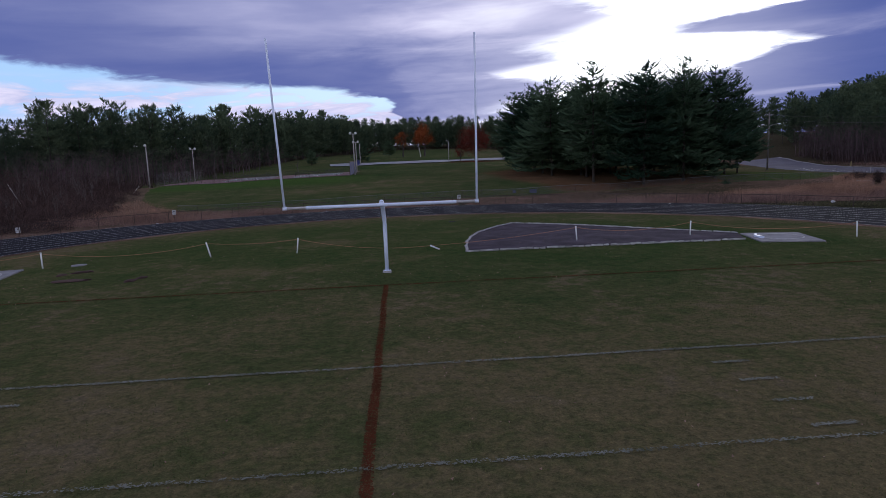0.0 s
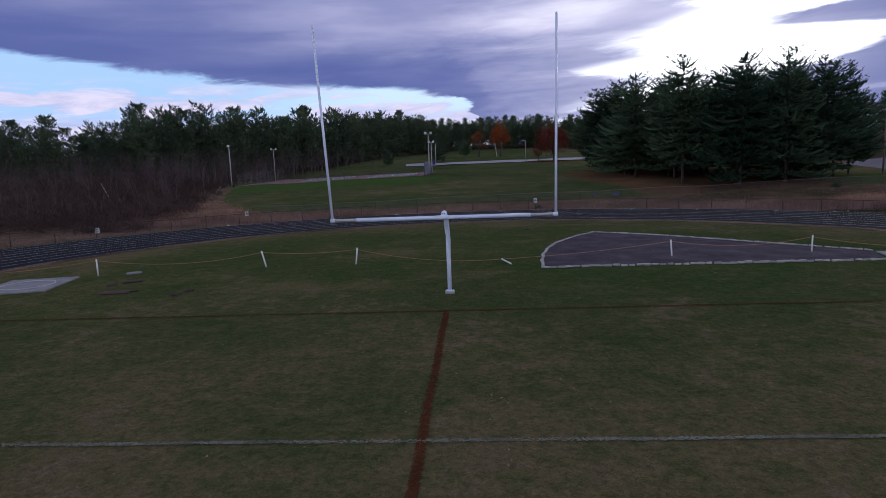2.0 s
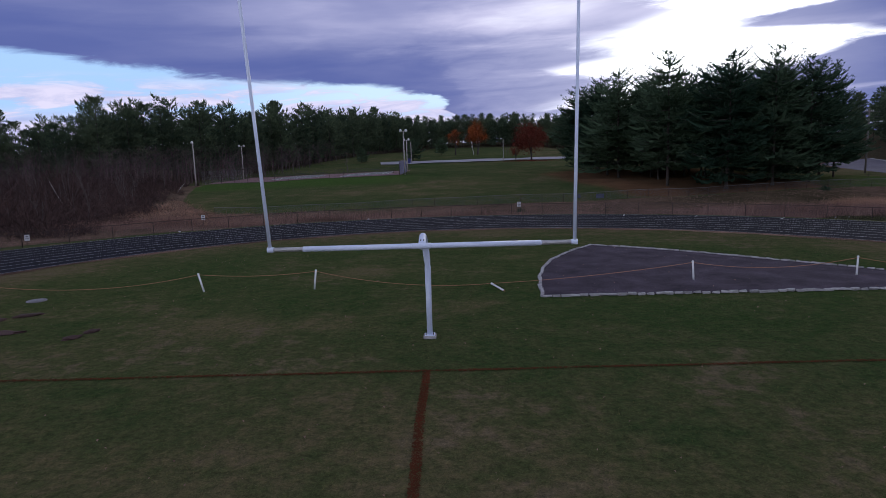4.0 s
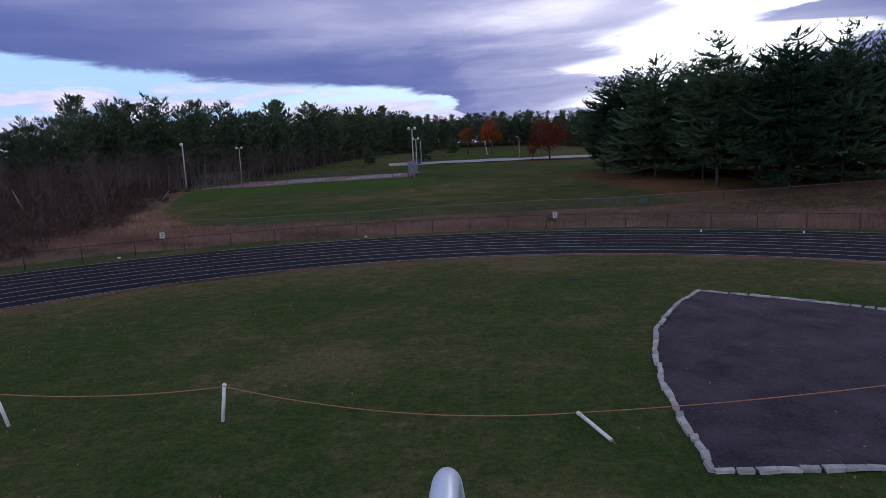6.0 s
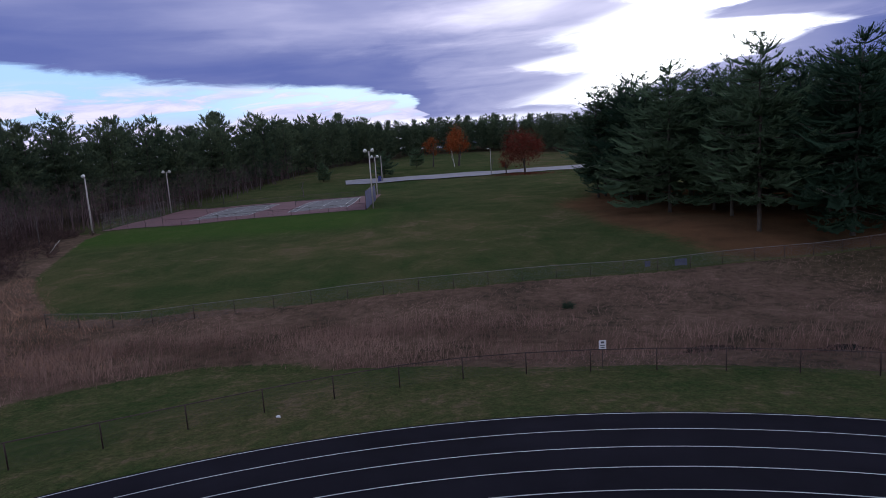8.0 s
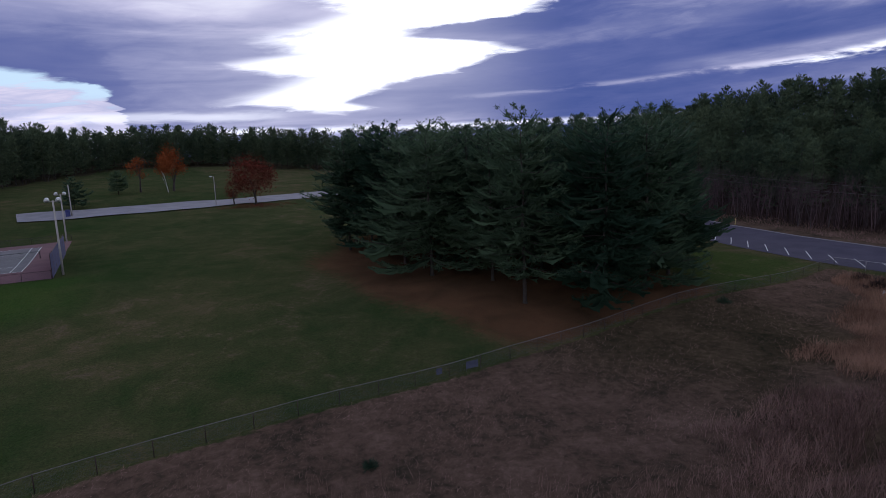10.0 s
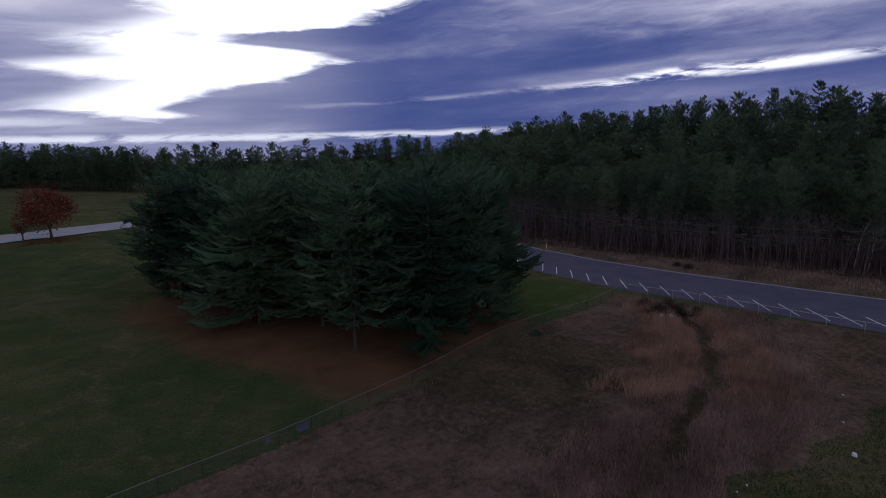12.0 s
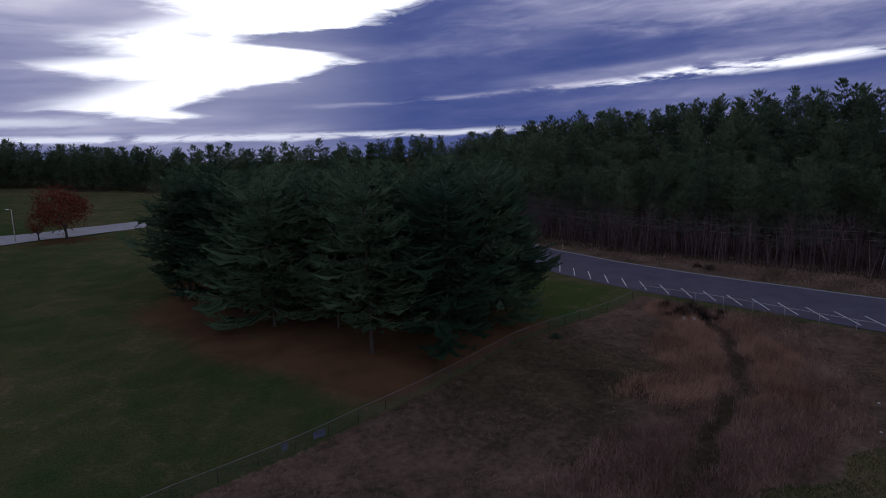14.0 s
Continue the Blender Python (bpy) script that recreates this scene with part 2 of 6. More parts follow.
def sstep(v, lo, hi):
    t = np.clip((np.asarray(v, float) - lo) / (hi - lo), 0, 1)
    return t * t * (3 - 2 * t)


def track_r(x, y):
    """Distance from the spine of the oval."""
    x, y = np.asarray(x, float), np.asarray(y, float)
    return np.hypot(x - TC[0], np.maximum(y - TC[1], 0))


def outer_height(x, y):
    x, y = np.clip(x, GX[0], GX[-1]), np.clip(y, GY[0], GY[-1])
    gx, gy, gz = np.array(GX, float), np.array(GY, float), np.array(GZ, float)
    i = np.clip(np.searchsorted(gx, x, "right") - 1, 0, len(GX) - 2)
    j = np.clip(np.searchsorted(gy, y, "right") - 1, 0, len(GY) - 2)
    u, v = (x - gx[i]) / (gx[i + 1] - gx[i]), (y - gy[j]) / (gy[j + 1] - gy[j])
    u = 0.5 * u + 0.5 * u * u * (3 - 2 * u)
    v = 0.5 * v + 0.5 * v * v * (3 - 2 * v)
    return (gz[j, i] * (1 - u) + gz[j, i + 1] * u) * (1 - v) + (gz[j + 1, i] * (1 - u) + gz[j + 1, i + 1] * u) * v


BROOK_X = [-20, 5, 14, 18, 21.5, 27, 33.5, 38.7, 47.3, 53.8, 59.4, 68.3, 73.5]
BROOK_Y = [53, 52, 51.2, 50.5, 49.5, 47.9, 47.3, 48.2, 50.2, 50.8, 53.3, 58.0, 63.5]


POOLS = ((15.6, 51.15, 1.9, 0.95, -12, -1.79), (21.8, 49.45, 1.5, 0.85, -14, -1.67))  # centre, half sizes, turn, level


def brook_y(x):
    return np.interp(x, BROOK_X, BROOK_Y) + 0.35 * np.sin(np.asarray(x) * 0.9)


def ground_z(x, y):
    x, y = np.asarray(x, float), np.asarray(y, float)
    r = track_r(x, y)
    inner = np.interp(r, [0, 27, 37.9, 41, 43.5, 46, 50], [0, -0.01, -0.03, -0.30, -0.48, -0.95, -1.3])
    out = outer_height(x, y)
    w = sstep(r, 43, 55)
    z = inner * (1 - w) + out * w
    rough = 0.10 * np.sin(x * 0.31 + 1.3 * np.sin(y * 0.17)) * np.sin(y * 0.27 + x * 0.05)
    z = z + rough * sstep(r, 45, 52) * sstep(np.abs(x - 86), 11, 16)
    # a winding brook through the wet meadow
    z = z - 0.55 * np.exp(-((y - brook_y(x)) / 0.9) ** 2) * sstep(x, -20, 0) * sstep(x, 75, 71)
    return z


def gz1(x, y):
    return float(ground_z(x, y))


def fence_line(x):
    return np.interp(x, FENCE_X, FENCE_Y)


def fence_r(x):
    """Distance of the track fence from the spine of the oval."""
    return 41.3 + 2.1 * sstep(x, -14, 3)


VERGE = 10.5  # how far the mown strip runs past the track fence at its left end


def wet_mask(x, y):
    r = track_r(x, y)
    edge = fence_r(x) + 0.8 + VERGE * sstep(x, 7, -15)
    bank = np.interp(x, [14, 20, 26, 32, 38, 45, 54, 64, 78], [-20, 29, 39.0, 42.0, 42.3, 39.8, 38.2, 36.8, 35.0]) + 0.8 * np.sin(x * 0.7)
    m = sstep(r - edge, 0, 1.5) * sstep(y - bank, 0, 1.6) * sstep(fence_line(x) + 2.4 * sstep(x, -8, -20) - y, -0.2, 0.8) * sstep(x, 76.5, 74.5) * sstep(y, 8, 24)
    shore = np.interp(y, [62, 66, 70, 74.6, 78.5, 84, 98.5, 112], [-27, -30, -33.5, -37, -40, -43.4, -48.9, -53])
    left = sstep(x - shore, 1.5, -1.5) * sstep(r - edge, 0, 1.5) * sstep(y, 125, 112)
    bank = sstep(x, 92.5, 94) * sstep(x, 118, 110)
    forest = np.maximum(sstep(x, 101, 108), sstep(y - np.interp(x, [-110, -70, -64, -50, -40, -18, 10, 45, 80, 130, 200], [120, 122, 165, 210, 256, 316, 343, 333, 298, 260, 238]), -1, 5))
    return np.clip(np.maximum(np.maximum(m, left), bank * 0.8), 0, 1), forest


def olive_mask(x, y):
    """Where the wet meadow is darker and more olive, with less straw, and the brook's bed."""
    return np.minimum(1.0, 0.85 * sstep(x + 3 * np.sin(y * 0.3), 24, 40) * sstep(y + 1.5 * np.sin(x * 0.4), 53, 58) * sstep(x, 62, 52) + 0.5 * sstep(x, 56, 64) * sstep(y, 47, 44) + 0.9 * np.exp(-((y - brook_y(x)) / 1.1) ** 4) * sstep(x, 30, 40))


def needle_mask(x, y):
    e = np.hypot((x - 44.5) / 23.5, (y - 99) / 33.0) + 0.06 * np.sin(x * 0.45 + y * 0.13) + 0.05 * np.sin(y * 0.31 - x * 0.2)
    return sstep(e, 1.3, 0.75) * sstep(y - fence_line(x), -0.5, 1.0) * sstep(x, 63, 53)


# ---- materials ----
def material(name):
    m = bpy.data.materials.new(name)
    m.use_nodes = True
    tr = m.node_tree
    return m, tr, tr.nodes["Principled BSDF"]


def place_vec(tr):
    return tr.nodes.new("ShaderNodeNewGeometry").outputs["Position"]


def object_vec(tr):
    return tr.nodes.new("ShaderNodeTexCoord").outputs["Object"]


def add_bump(tr, bsdf, height, strength, dist):
    b = tr.nodes.new("ShaderNodeBump")
    b.inputs["Strength"].default_value, b.inputs["Distance"].default_value = strength, dist
    tr.links.new(height, b.inputs["Height"])
    tr.links.new(b.outputs[0], bsdf.inputs["Normal"])


def rough_mat(name, a, b, scale=3.0, fine=40.0, rough=0.8, bump=0.3, dist=0.01, metal=0.0, local=True, spot=None, var=0.0):
    """Two-tone surface with stains at one scale and grain at another."""
    m, tr, bs = material(name)
    vec = object_vec(tr) if local else place_vec(tr)
    big = noise_of(tr, vec, scale, 5, 0.6, 0.3)
    small = noise_of(tr, vec, fine, 3, 0.6)
    f = mth(tr, "ADD", mth(tr, "MULTIPLY", big, 0.65), mth(tr, "MULTIPLY", small, 0.35))
    col = ramp(tr, f, [(0.36, a), (0.64, b)])
    if spot:
        col = mixc(tr, mth(tr, "MULTIPLY", step_lin(tr, big, 0.60, 0.70), 0.8), col, spot)
    if var:
        rnd = tr.nodes.new("ShaderNodeObjectInfo").outputs["Random"]
        col = mixc(tr, 1.0, col, ramp(tr, rnd, [(0, (1 - var,)), (1, (1 + var,))]), "MULTIPLY")
    tr.links.new(col, bs.inputs["Base Color"])
    bs.inputs["Roughness"].default_value, bs.inputs["Metallic"].default_value = rough, metal
    add_bump(tr, bs, small, bump, dist)
    return m


def attr(tr, name):
    n = tr.nodes.new("ShaderNodeAttribute")
    n.attribute_name = name
    return n.outputs["Fac"]


def ground_material():
    m, tr, bs = material("turf")
    p = place_vec(tr)
    n_huge = noise_of(tr, p, 0.045, 4, 0.55, 0.6)
    n_big = noise_of(tr, p, 0.22, 5, 0.6, 0.5)
    n_mid = noise_of(tr, p, 1.6, 5, 0.65, 0.3)
    n_fine = noise_of(tr, p, 9.0, 4, 0.7)
    n_tuft = noise_of(tr, p, 5.5, 3, 0.75, 0.4)
    n_blade = noise_of(tr, p, 26.0, 2, 0.7)
    dryf = mth(tr, "ADD", mth(tr, "MULTIPLY", n_huge, 0.30), mth(tr, "ADD", mth(tr, "MULTIPLY", n_big, 0.42), mth(tr, "ADD", 0.166, mth(tr, "MULTIPLY", mth(tr, "SUBTRACT", n_mid, 0.5), mth(tr, "SUBTRACT", 0.45, mth(tr, "MULTIPLY", attr(tr, "lawn"), 0.33))))))
    dryf = mth(tr, "ADD", dryf, mth(tr, "MULTIPLY", mth(tr, "SUBTRACT", attr(tr, "worn"), 0.5), 0.28))
    grass = ramp(tr, dryf, [(0.36, (0.021, 0.046, 0.011)), (0.46, (0.036, 0.054, 0.018)), (0.57, (0.066, 0.068, 0.028)), (0.68, (0.112, 0.088, 0.047))])
    grass = mixc(tr, attr(tr, "lush"), grass, (0.032, 0.085, 0.010))
    bare = mth(tr, "MULTIPLY", step_lin(tr, mth(tr, "MULTIPLY", n_mid, n_big), 0.28, 0.42), step_lin(tr, attr(tr, "worn"), 0.40, 0.60))
    grass = mixc(tr, mth(tr, "MULTIPLY", bare, 0.55), grass, (0.138, 0.102, 0.076))
    # noise puts grass grain and the shadowed pits between tufts into the colour
    grain = mth(tr, "ADD", mth(tr, "MULTIPLY", n_fine, 0.9), mth(tr, "MULTIPLY", n_blade, 0.9))
    grass = mixc(tr, 1.0, grass, ramp(tr, mth(tr, "MULTIPLY", grain, 0.55), [(0.32, (0.58,)), (0.5, (1.0,)), (0.68, (1.52,))]), "MULTIPLY")
    grass = mixc(tr, 1.0, grass, ramp(tr, n_tuft, [(0.34, (0.70, 0.74, 0.72)), (0.48, (0.97, 0.98, 0.97)), (0.64, (1.26, 1.22, 1.18))]), "MULTIPLY")
    # wet meadow: matted brown sedge
    wetc = ramp(tr, mth(tr, "ADD", mth(tr, "MULTIPLY", n_mid, 0.5), mth(tr, "MULTIPLY", n_big, 0.5)), [(0.36, (0.044, 0.034, 0.025)), (0.5, (0.112, 0.070, 0.053)), (0.66, (0.200, 0.128, 0.100))])
    wetc = mixc(tr, attr(tr, "olive"), wetc, mixc(tr, 1.0, wetc, (0.46, 0.52, 0.40), "MULTIPLY"))
    needl = ramp(tr, mth(tr, "ADD", mth(tr, "MULTIPLY", n_fine, 0.5), mth(tr, "MULTIPLY", n_big, 0.5)), [(0.36, (0.066, 0.035, 0.020)), (0.66, (0.160, 0.074, 0.040))])
    floor_c = ramp(tr, n_mid, [(0.35, (0.025, 0.02, 0.014)), (0.65, (0.06, 0.042, 0.028))])
    jit = mth(tr, "MULTIPLY", mth(tr, "SUBTRACT", n_mid, 0.5), 0.9)

    def edge(name):
        lo, hi = (0.25, 0.95) if name == "needle" else (0.35, 0.65)
        return step_lin(tr, mth(tr, "ADD", attr(tr, name), jit), lo, hi)

    col = mixc(tr, edge("needle"), grass, needl)
    col = mixc(tr, edge("wet"), col, wetc)
    col = mixc(tr, edge("forest"), col, floor_c)
    tr.links.new(col, bs.inputs["Base Color"])
    bs.inputs["Roughness"].default_value = 0.95
    bs.inputs["Sheen Weight"].default_value, bs.inputs["Sheen Roughness"].default_value = 0.05, 0.6
    bs.inputs["Sheen Tint"].default_value = (0.6, 0.65, 0.4, 1)
    bs.inputs["Specular IOR Level"].default_value = 0.0
    add_bump(tr, bs, mth(tr, "ADD", n_blade, mth(tr, "MULTIPLY", mth(tr, "ADD", n_fine, mth(tr, "MULTIPLY", n_tuft, 1.2)), 1.5)), 0.7, 0.06)
    return m


def foliage_material(name, a, b, rough=0.65, tint=True):
    m, tr, bs = material(name)
    p = place_vec(tr)
    n = noise_of(tr, p, 0.35, 3, 0.6)
    isl = tr.nodes.new("ShaderNodeNewGeometry").outputs["Random Per Island"]
    k = 0.22 if "pine" in name else 0.4
    f = mth(tr, "ADD", mth(tr, "MULTIPLY", n, 1 - k), mth(tr, "MULTIPLY", isl, k))
    if name == "pine_needles":
        rnd = tr.nodes.new("ShaderNodeObjectInfo").outputs["Random"]
        f = mth(tr, "ADD", f, mth(tr, "MULTIPLY", mth(tr, "SUBTRACT", rnd, 0.5), 0.6))
    if tint:
        f = mth(tr, "ADD", f, mth(tr, "MULTIPLY", mth(tr, "SUBTRACT", attr(tr, "tint"), 0.5), 0.5 if name == "dry_reeds" else 0.25))
    tr.links.new(ramp(tr, f, [(0.25, a), (0.75, b)]), bs.inputs["Base Color"])
    bs.inputs["Roughness"].default_value = rough
    bs.inputs["Specular IOR Level"].default_value = 0.05
    if "pine" in name:
        thin = tr.nodes.new("ShaderNodeBsdfTranslucent")
        tr.links.new(bs.inputs["Base Color"].links[0].from_socket, thin.inputs[0])
        mix = tr.nodes.new("ShaderNodeMixShader")
        mix.inputs[0].default_value = 0.36
        target = bs.outputs[0].links[0].to_socket
        tr.links.new(bs.outputs[0], mix.inputs[1])
        tr.links.new(thin.outputs[0], mix.inputs[2])
        tr.links.new(mix.outputs[0], target)
    return m


M_TRACK = rough_mat("track_rubber", (0.007, 0.0065, 0.011), (0.014, 0.013, 0.021), 0.3, 60, 0.95, 0.1, 0.002, local=False)
M_TRACK.node_tree.nodes["Principled BSDF"].inputs["Specular IOR Level"].default_value = 0.08
M_LINE = rough_mat("line_paint", (0.66, 0.66, 0.66), (0.82, 0.82, 0.82), 2.0, 30, 0.7, 0.2, 0.002, local=False)
M_LANE = rough_mat("lane_paint", (0.38, 0.38, 0.40), (0.56, 0.56, 0.58), 2.0, 30, 0.8, 0.2, 0.002, local=False)
M_WHITE = rough_mat("white_paint", (0.62, 0.68, 0.86), (0.72, 0.77, 0.93), 1.2, 30, 0.35, 0.05, 0.001)
M_PVC = rough_mat("white_pvc", (0.6, 0.6, 0.62), (0.8, 0.8, 0.8), 3, 30, 0.45, 0.05, 0.001)
M_GALV = rough_mat("scuffed_galvanised", (0.36, 0.34, 0.36), (0.55, 0.53, 0.54), 5, 40, 0.5, 0.1, 0.001, metal=0.4)
M_STEEL = rough_mat("fence_steel", (0.040, 0.025, 0.024), (0.085, 0.058, 0.054), 4, 40, 0.6, 0.1, 0.001, metal=0.5)
M_CINDER = rough_mat("cinder", (0.016, 0.011, 0.021), (0.068, 0.050, 0.074), 0.7, 18, 0.95, 0.6, 0.01, local=False)
M_STONE = rough_mat("pale_stone", (0.25, 0.24, 0.25), (0.45, 0.43, 0.44), 6, 40, 0.9, 0.5, 0.01, local=False, var=0.25)
M_CONC = rough_mat("concrete", (0.15, 0.142, 0.16), (0.27, 0.255, 0.28), 1.2, 30, 0.9, 0.3, 0.005, local=False)
M_ASPH = rough_mat("asphalt", (0.058, 0.052, 0.086), (0.092, 0.083, 0.126), 0.25, 30, 0.9, 0.3, 0.005, local=False)
M_DRIVE = rough_mat("pale_asphalt", (0.22, 0.21, 0.24), (0.32, 0.31, 0.34), 0.3, 30, 0.9, 0.3, 0.005, local=False)
M_RED = rough_mat("court_red", (0.125, 0.055, 0.066), (0.19, 0.085, 0.097), 0.4, 20, 0.85, 0.2, 0.003, local=False)
M_GREEN = rough_mat("court_green", (0.12, 0.12, 0.13), (0.20, 0.195, 0.20), 0.4, 20, 0.85, 0.2, 0.003, local=False)
M_BLUE = rough_mat("blue_windscreen", (0.025, 0.03, 0.12), (0.05, 0.06, 0.2), 2, 30, 0.8, 0.2, 0.003)
M_BARK = rough_mat("bark", (0.026, 0.020, 0.018), (0.075, 0.06, 0.052), 1.5, 14, 0.95, 0.8, 0.03)
M_GREYBARK = rough_mat("grey_bark", (0.055, 0.042, 0.042), (0.125, 0.105, 0.10), 1.5, 14, 0.9, 0.5, 0.02)
M_BIRCH = rough_mat("birch_bark", (0.42, 0.40, 0.39), (0.65, 0.62, 0.6), 1.5, 10, 0.8, 0.3, 0.01, spot=(0.08, 0.07, 0.07))
M_POLE = rough_mat("weathered_pole", (0.30, 0.27, 0.26), (0.46, 0.43, 0.41), 2, 20, 0.8, 0.3, 0.005)
M_WOODPOLE = rough_mat("creosoted_pole", (0.10, 0.085, 0.08), (0.2, 0.175, 0.16), 2, 20, 0.9, 0.4, 0.01)
M_LAMP = rough_mat("lamp_housing", (0.72, 0.72, 0.74), (0.85, 0.85, 0.86), 4, 30, 0.4, 0.05, 0.001)
M_DARK = rough_mat("dark_metal", (0.018, 0.018, 0.02), (0.045, 0.045, 0.05), 4, 30, 0.85, 0.1, 0.002)
M_YELLOW = rough_mat("yellow_paint", (0.42, 0.34, 0.12), (0.6, 0.5, 0.2), 10, 60, 0.7, 0.2, 0.003)
M_ROPE = rough_mat("rope", (0.27, 0.12, 0.07), (0.42, 0.21, 0.12), 10, 60, 0.9, 0.4, 0.003)
M_SIGN = rough_mat("sign_face", (0.48, 0.48, 0.52), (0.62, 0.62, 0.65), 4, 30, 0.5, 0.05, 0.001)
M_BANNER = rough_mat("faded_banner", (0.03, 0.035, 0.065), (0.075, 0.082, 0.125), 2, 30, 0.8, 0.2, 0.003)
M_INK = rough_mat("sign_ink", (0.04, 0.04, 0.05), (0.09, 0.09, 0.1), 8, 40, 0.6, 0.05, 0.001)
M_ORANGE = rough_mat("orange_line_paint", (0.062, 0.024, 0.013), (0.118, 0.037, 0.019), 1.2, 14, 0.95, 0.4, 0.01, local=False)
M_CHALK = rough_mat("faded_line_paint", (0.085, 0.090, 0.068), (0.24, 0.24, 0.215), 0.9, 7, 0.95, 0.4, 0.01, local=False)
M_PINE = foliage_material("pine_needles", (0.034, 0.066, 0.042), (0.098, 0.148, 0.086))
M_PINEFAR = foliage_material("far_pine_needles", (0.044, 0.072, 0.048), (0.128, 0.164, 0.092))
M_REDLEAF = foliage_material("red_leaves", (0.07, 0.017, 0.012), (0.18, 0.042, 0.026), tint=False)
M_ORLEAF = foliage_material("orange_leaves", (0.16, 0.042, 0.014), (0.30, 0.085, 0.025), tint=False)
M_BRUSH = foliage_material("bare_brush", (0.024, 0.017, 0.016), (0.116, 0.072, 0.066))
M_TWIG = foliage_material("bare_twigs", (0.056, 0.039, 0.044), (0.165, 0.114, 0.120))
M_CATTAIL = foliage_material("cattails", (0.085, 0.050, 0.044), (0.330, 0.208, 0.178))
M_RUSSET = foliage_material("russet_leaves", (0.07, 0.03, 0.014), (0.17, 0.075, 0.03))
M_DARKGRASS = foliage_material("dark_grass", (0.014, 0.019, 0.010), (0.080, 0.072, 0.038))
M_DARKBRUSH = foliage_material("dark_brush", (0.014, 0.012, 0.011), (0.045, 0.034, 0.03))
M_REED = foliage_material("dry_reeds", (0.118, 0.071, 0.058), (0.330, 0.206, 0.174))
M_TANREED = foliage_material("tan_reeds", (0.135, 0.076, 0.052), (0.46, 0.275, 0.196))
M_TURF = ground_material()
for m, spec in ((M_TRACK, 0.08), (M_CINDER, 0.15), (M_ASPH, 0.2), (M_ORANGE, 0.0), (M_CHALK, 0.1)):
    for node in m.node_tree.nodes:
        if node.type == "BSDF_PRINCIPLED":
            node.inputs["Specular IOR Level"].default_value = spec
M_BLADE = foliage_material("lawn_blades", (0.028, 0.055, 0.012), (0.14, 0.12, 0.05))


# ---- mesh helpers ----
def np_mesh(name, V, F, mat, smooth=False):
    """A mesh from vertex and triangle (or quad) arrays."""
    V, F = np.asarray(V, np.float32), np.asarray(F, np.int32)
    me = bpy.data.meshes.new(name)
    k = F.shape[1]
    me.vertices.add(len(V))
    me.vertices.foreach_set("co", V.ravel())
    me.loops.add(F.size)
    me.loops.foreach_set("vertex_index", F.ravel())
    me.polygons.add(len(F))
    me.polygons.foreach_set("loop_start", np.arange(0, F.size, k, dtype=np.int32))
    if smooth:
        me.polygons.foreach_set("use_smooth", np.ones(len(F), bool))
    me.update(calc_edges=True)
    me.materials.append(mat)
    return me


def set_attr(me, name, values):
    a = me.attributes.new(name, "FLOAT", "POINT")
    a.data.foreach_set("value", np.asarray(values, np.float32))


def bm_mesh(name, bm, mat, smooth=False):
    me = bpy.data.meshes.new(name)
    if smooth:
        for f in bm.faces:
            f.smooth = True
    bm.to_mesh(me)
    bm.free()
    me.materials.append(mat)
    return me


def part(name, data, parent=None, label="", m=None):
    ob = new(name, data)
    if parent is not None:
        ob.parent = parent
    if m is not None:
        ob.matrix_basis = m
    if label:
        ob["label"] = label
    return ob


def thing(name, label, category, group="", kind="", at=None, data=None):
    ob = new(name, data)
    if at is not None:
        ob.matrix_basis = at
    return tagged(ob, label, category, group, kind)


def tube(bm, pts, radii, sides=8, caps=True):
    """A tube through points with a radius at each."""
    pts = [Vector(p) for p in pts]
    rings = []
    up = Vector((0.13, 0.27, 1)).normalized()
    for i, p in enumerate(pts):
        d = (pts[min(i + 1, len(pts) - 1)] - pts[max(i - 1, 0)]).normalized()
        a = d.cross(up if abs(d.dot(up)) < 0.95 else Vector((1, 0, 0))).normalized()
        b = d.cross(a)
        r = radii[i] if hasattr(radii, "__len__") else radii
        rings.append([bm.verts.new(p + r * (math.cos(2 * math.pi * k / sides) * a + math.sin(2 * math.pi * k / sides) * b)) for k in range(sides)])
    for q, s in zip(rings, rings[1:]):
        for k in range(sides):
            bm.faces.new((q[k], q[(k + 1) % sides], s[(k + 1) % sides], s[k]))
    if caps:
        bm.faces.new(rings[0][::-1])
        bm.faces.new(rings[-1])
    return bm


def tube_mesh(name, pts, radii, mat, sides=10):
    bm = tube(bmesh.new(), pts, radii, sides)
    bmesh.ops.recalc_face_normals(bm, faces=bm.faces)
    return bm_mesh(name, bm, mat, True)


def box_bm(bm, cx, cy, cz, sx, sy, sz, bevel=0.0, rot=0.0):
    r = bmesh.ops.create_cube(bm, size=1.0)
    m = Matrix.Translation((cx, cy, cz)) @ Matrix.Rotation(rot, 4, "Z") @ Matrix.Diagonal((sx, sy, sz, 1))
    bmesh.ops.transform(bm, matrix=m, verts=r["verts"])
    if bevel:
        edges = {e for v in r["verts"] for e in v.link_edges}
        bmesh.ops.bevel(bm, geom=list(edges), offset=bevel, segments=1, affect="EDGES")
    return bm


def box_mesh(name, s, mat, c=(0, 0, 0), bevel=0.0):
    return bm_mesh(name, box_bm(bmesh.new(), *c, *s, bevel), mat)


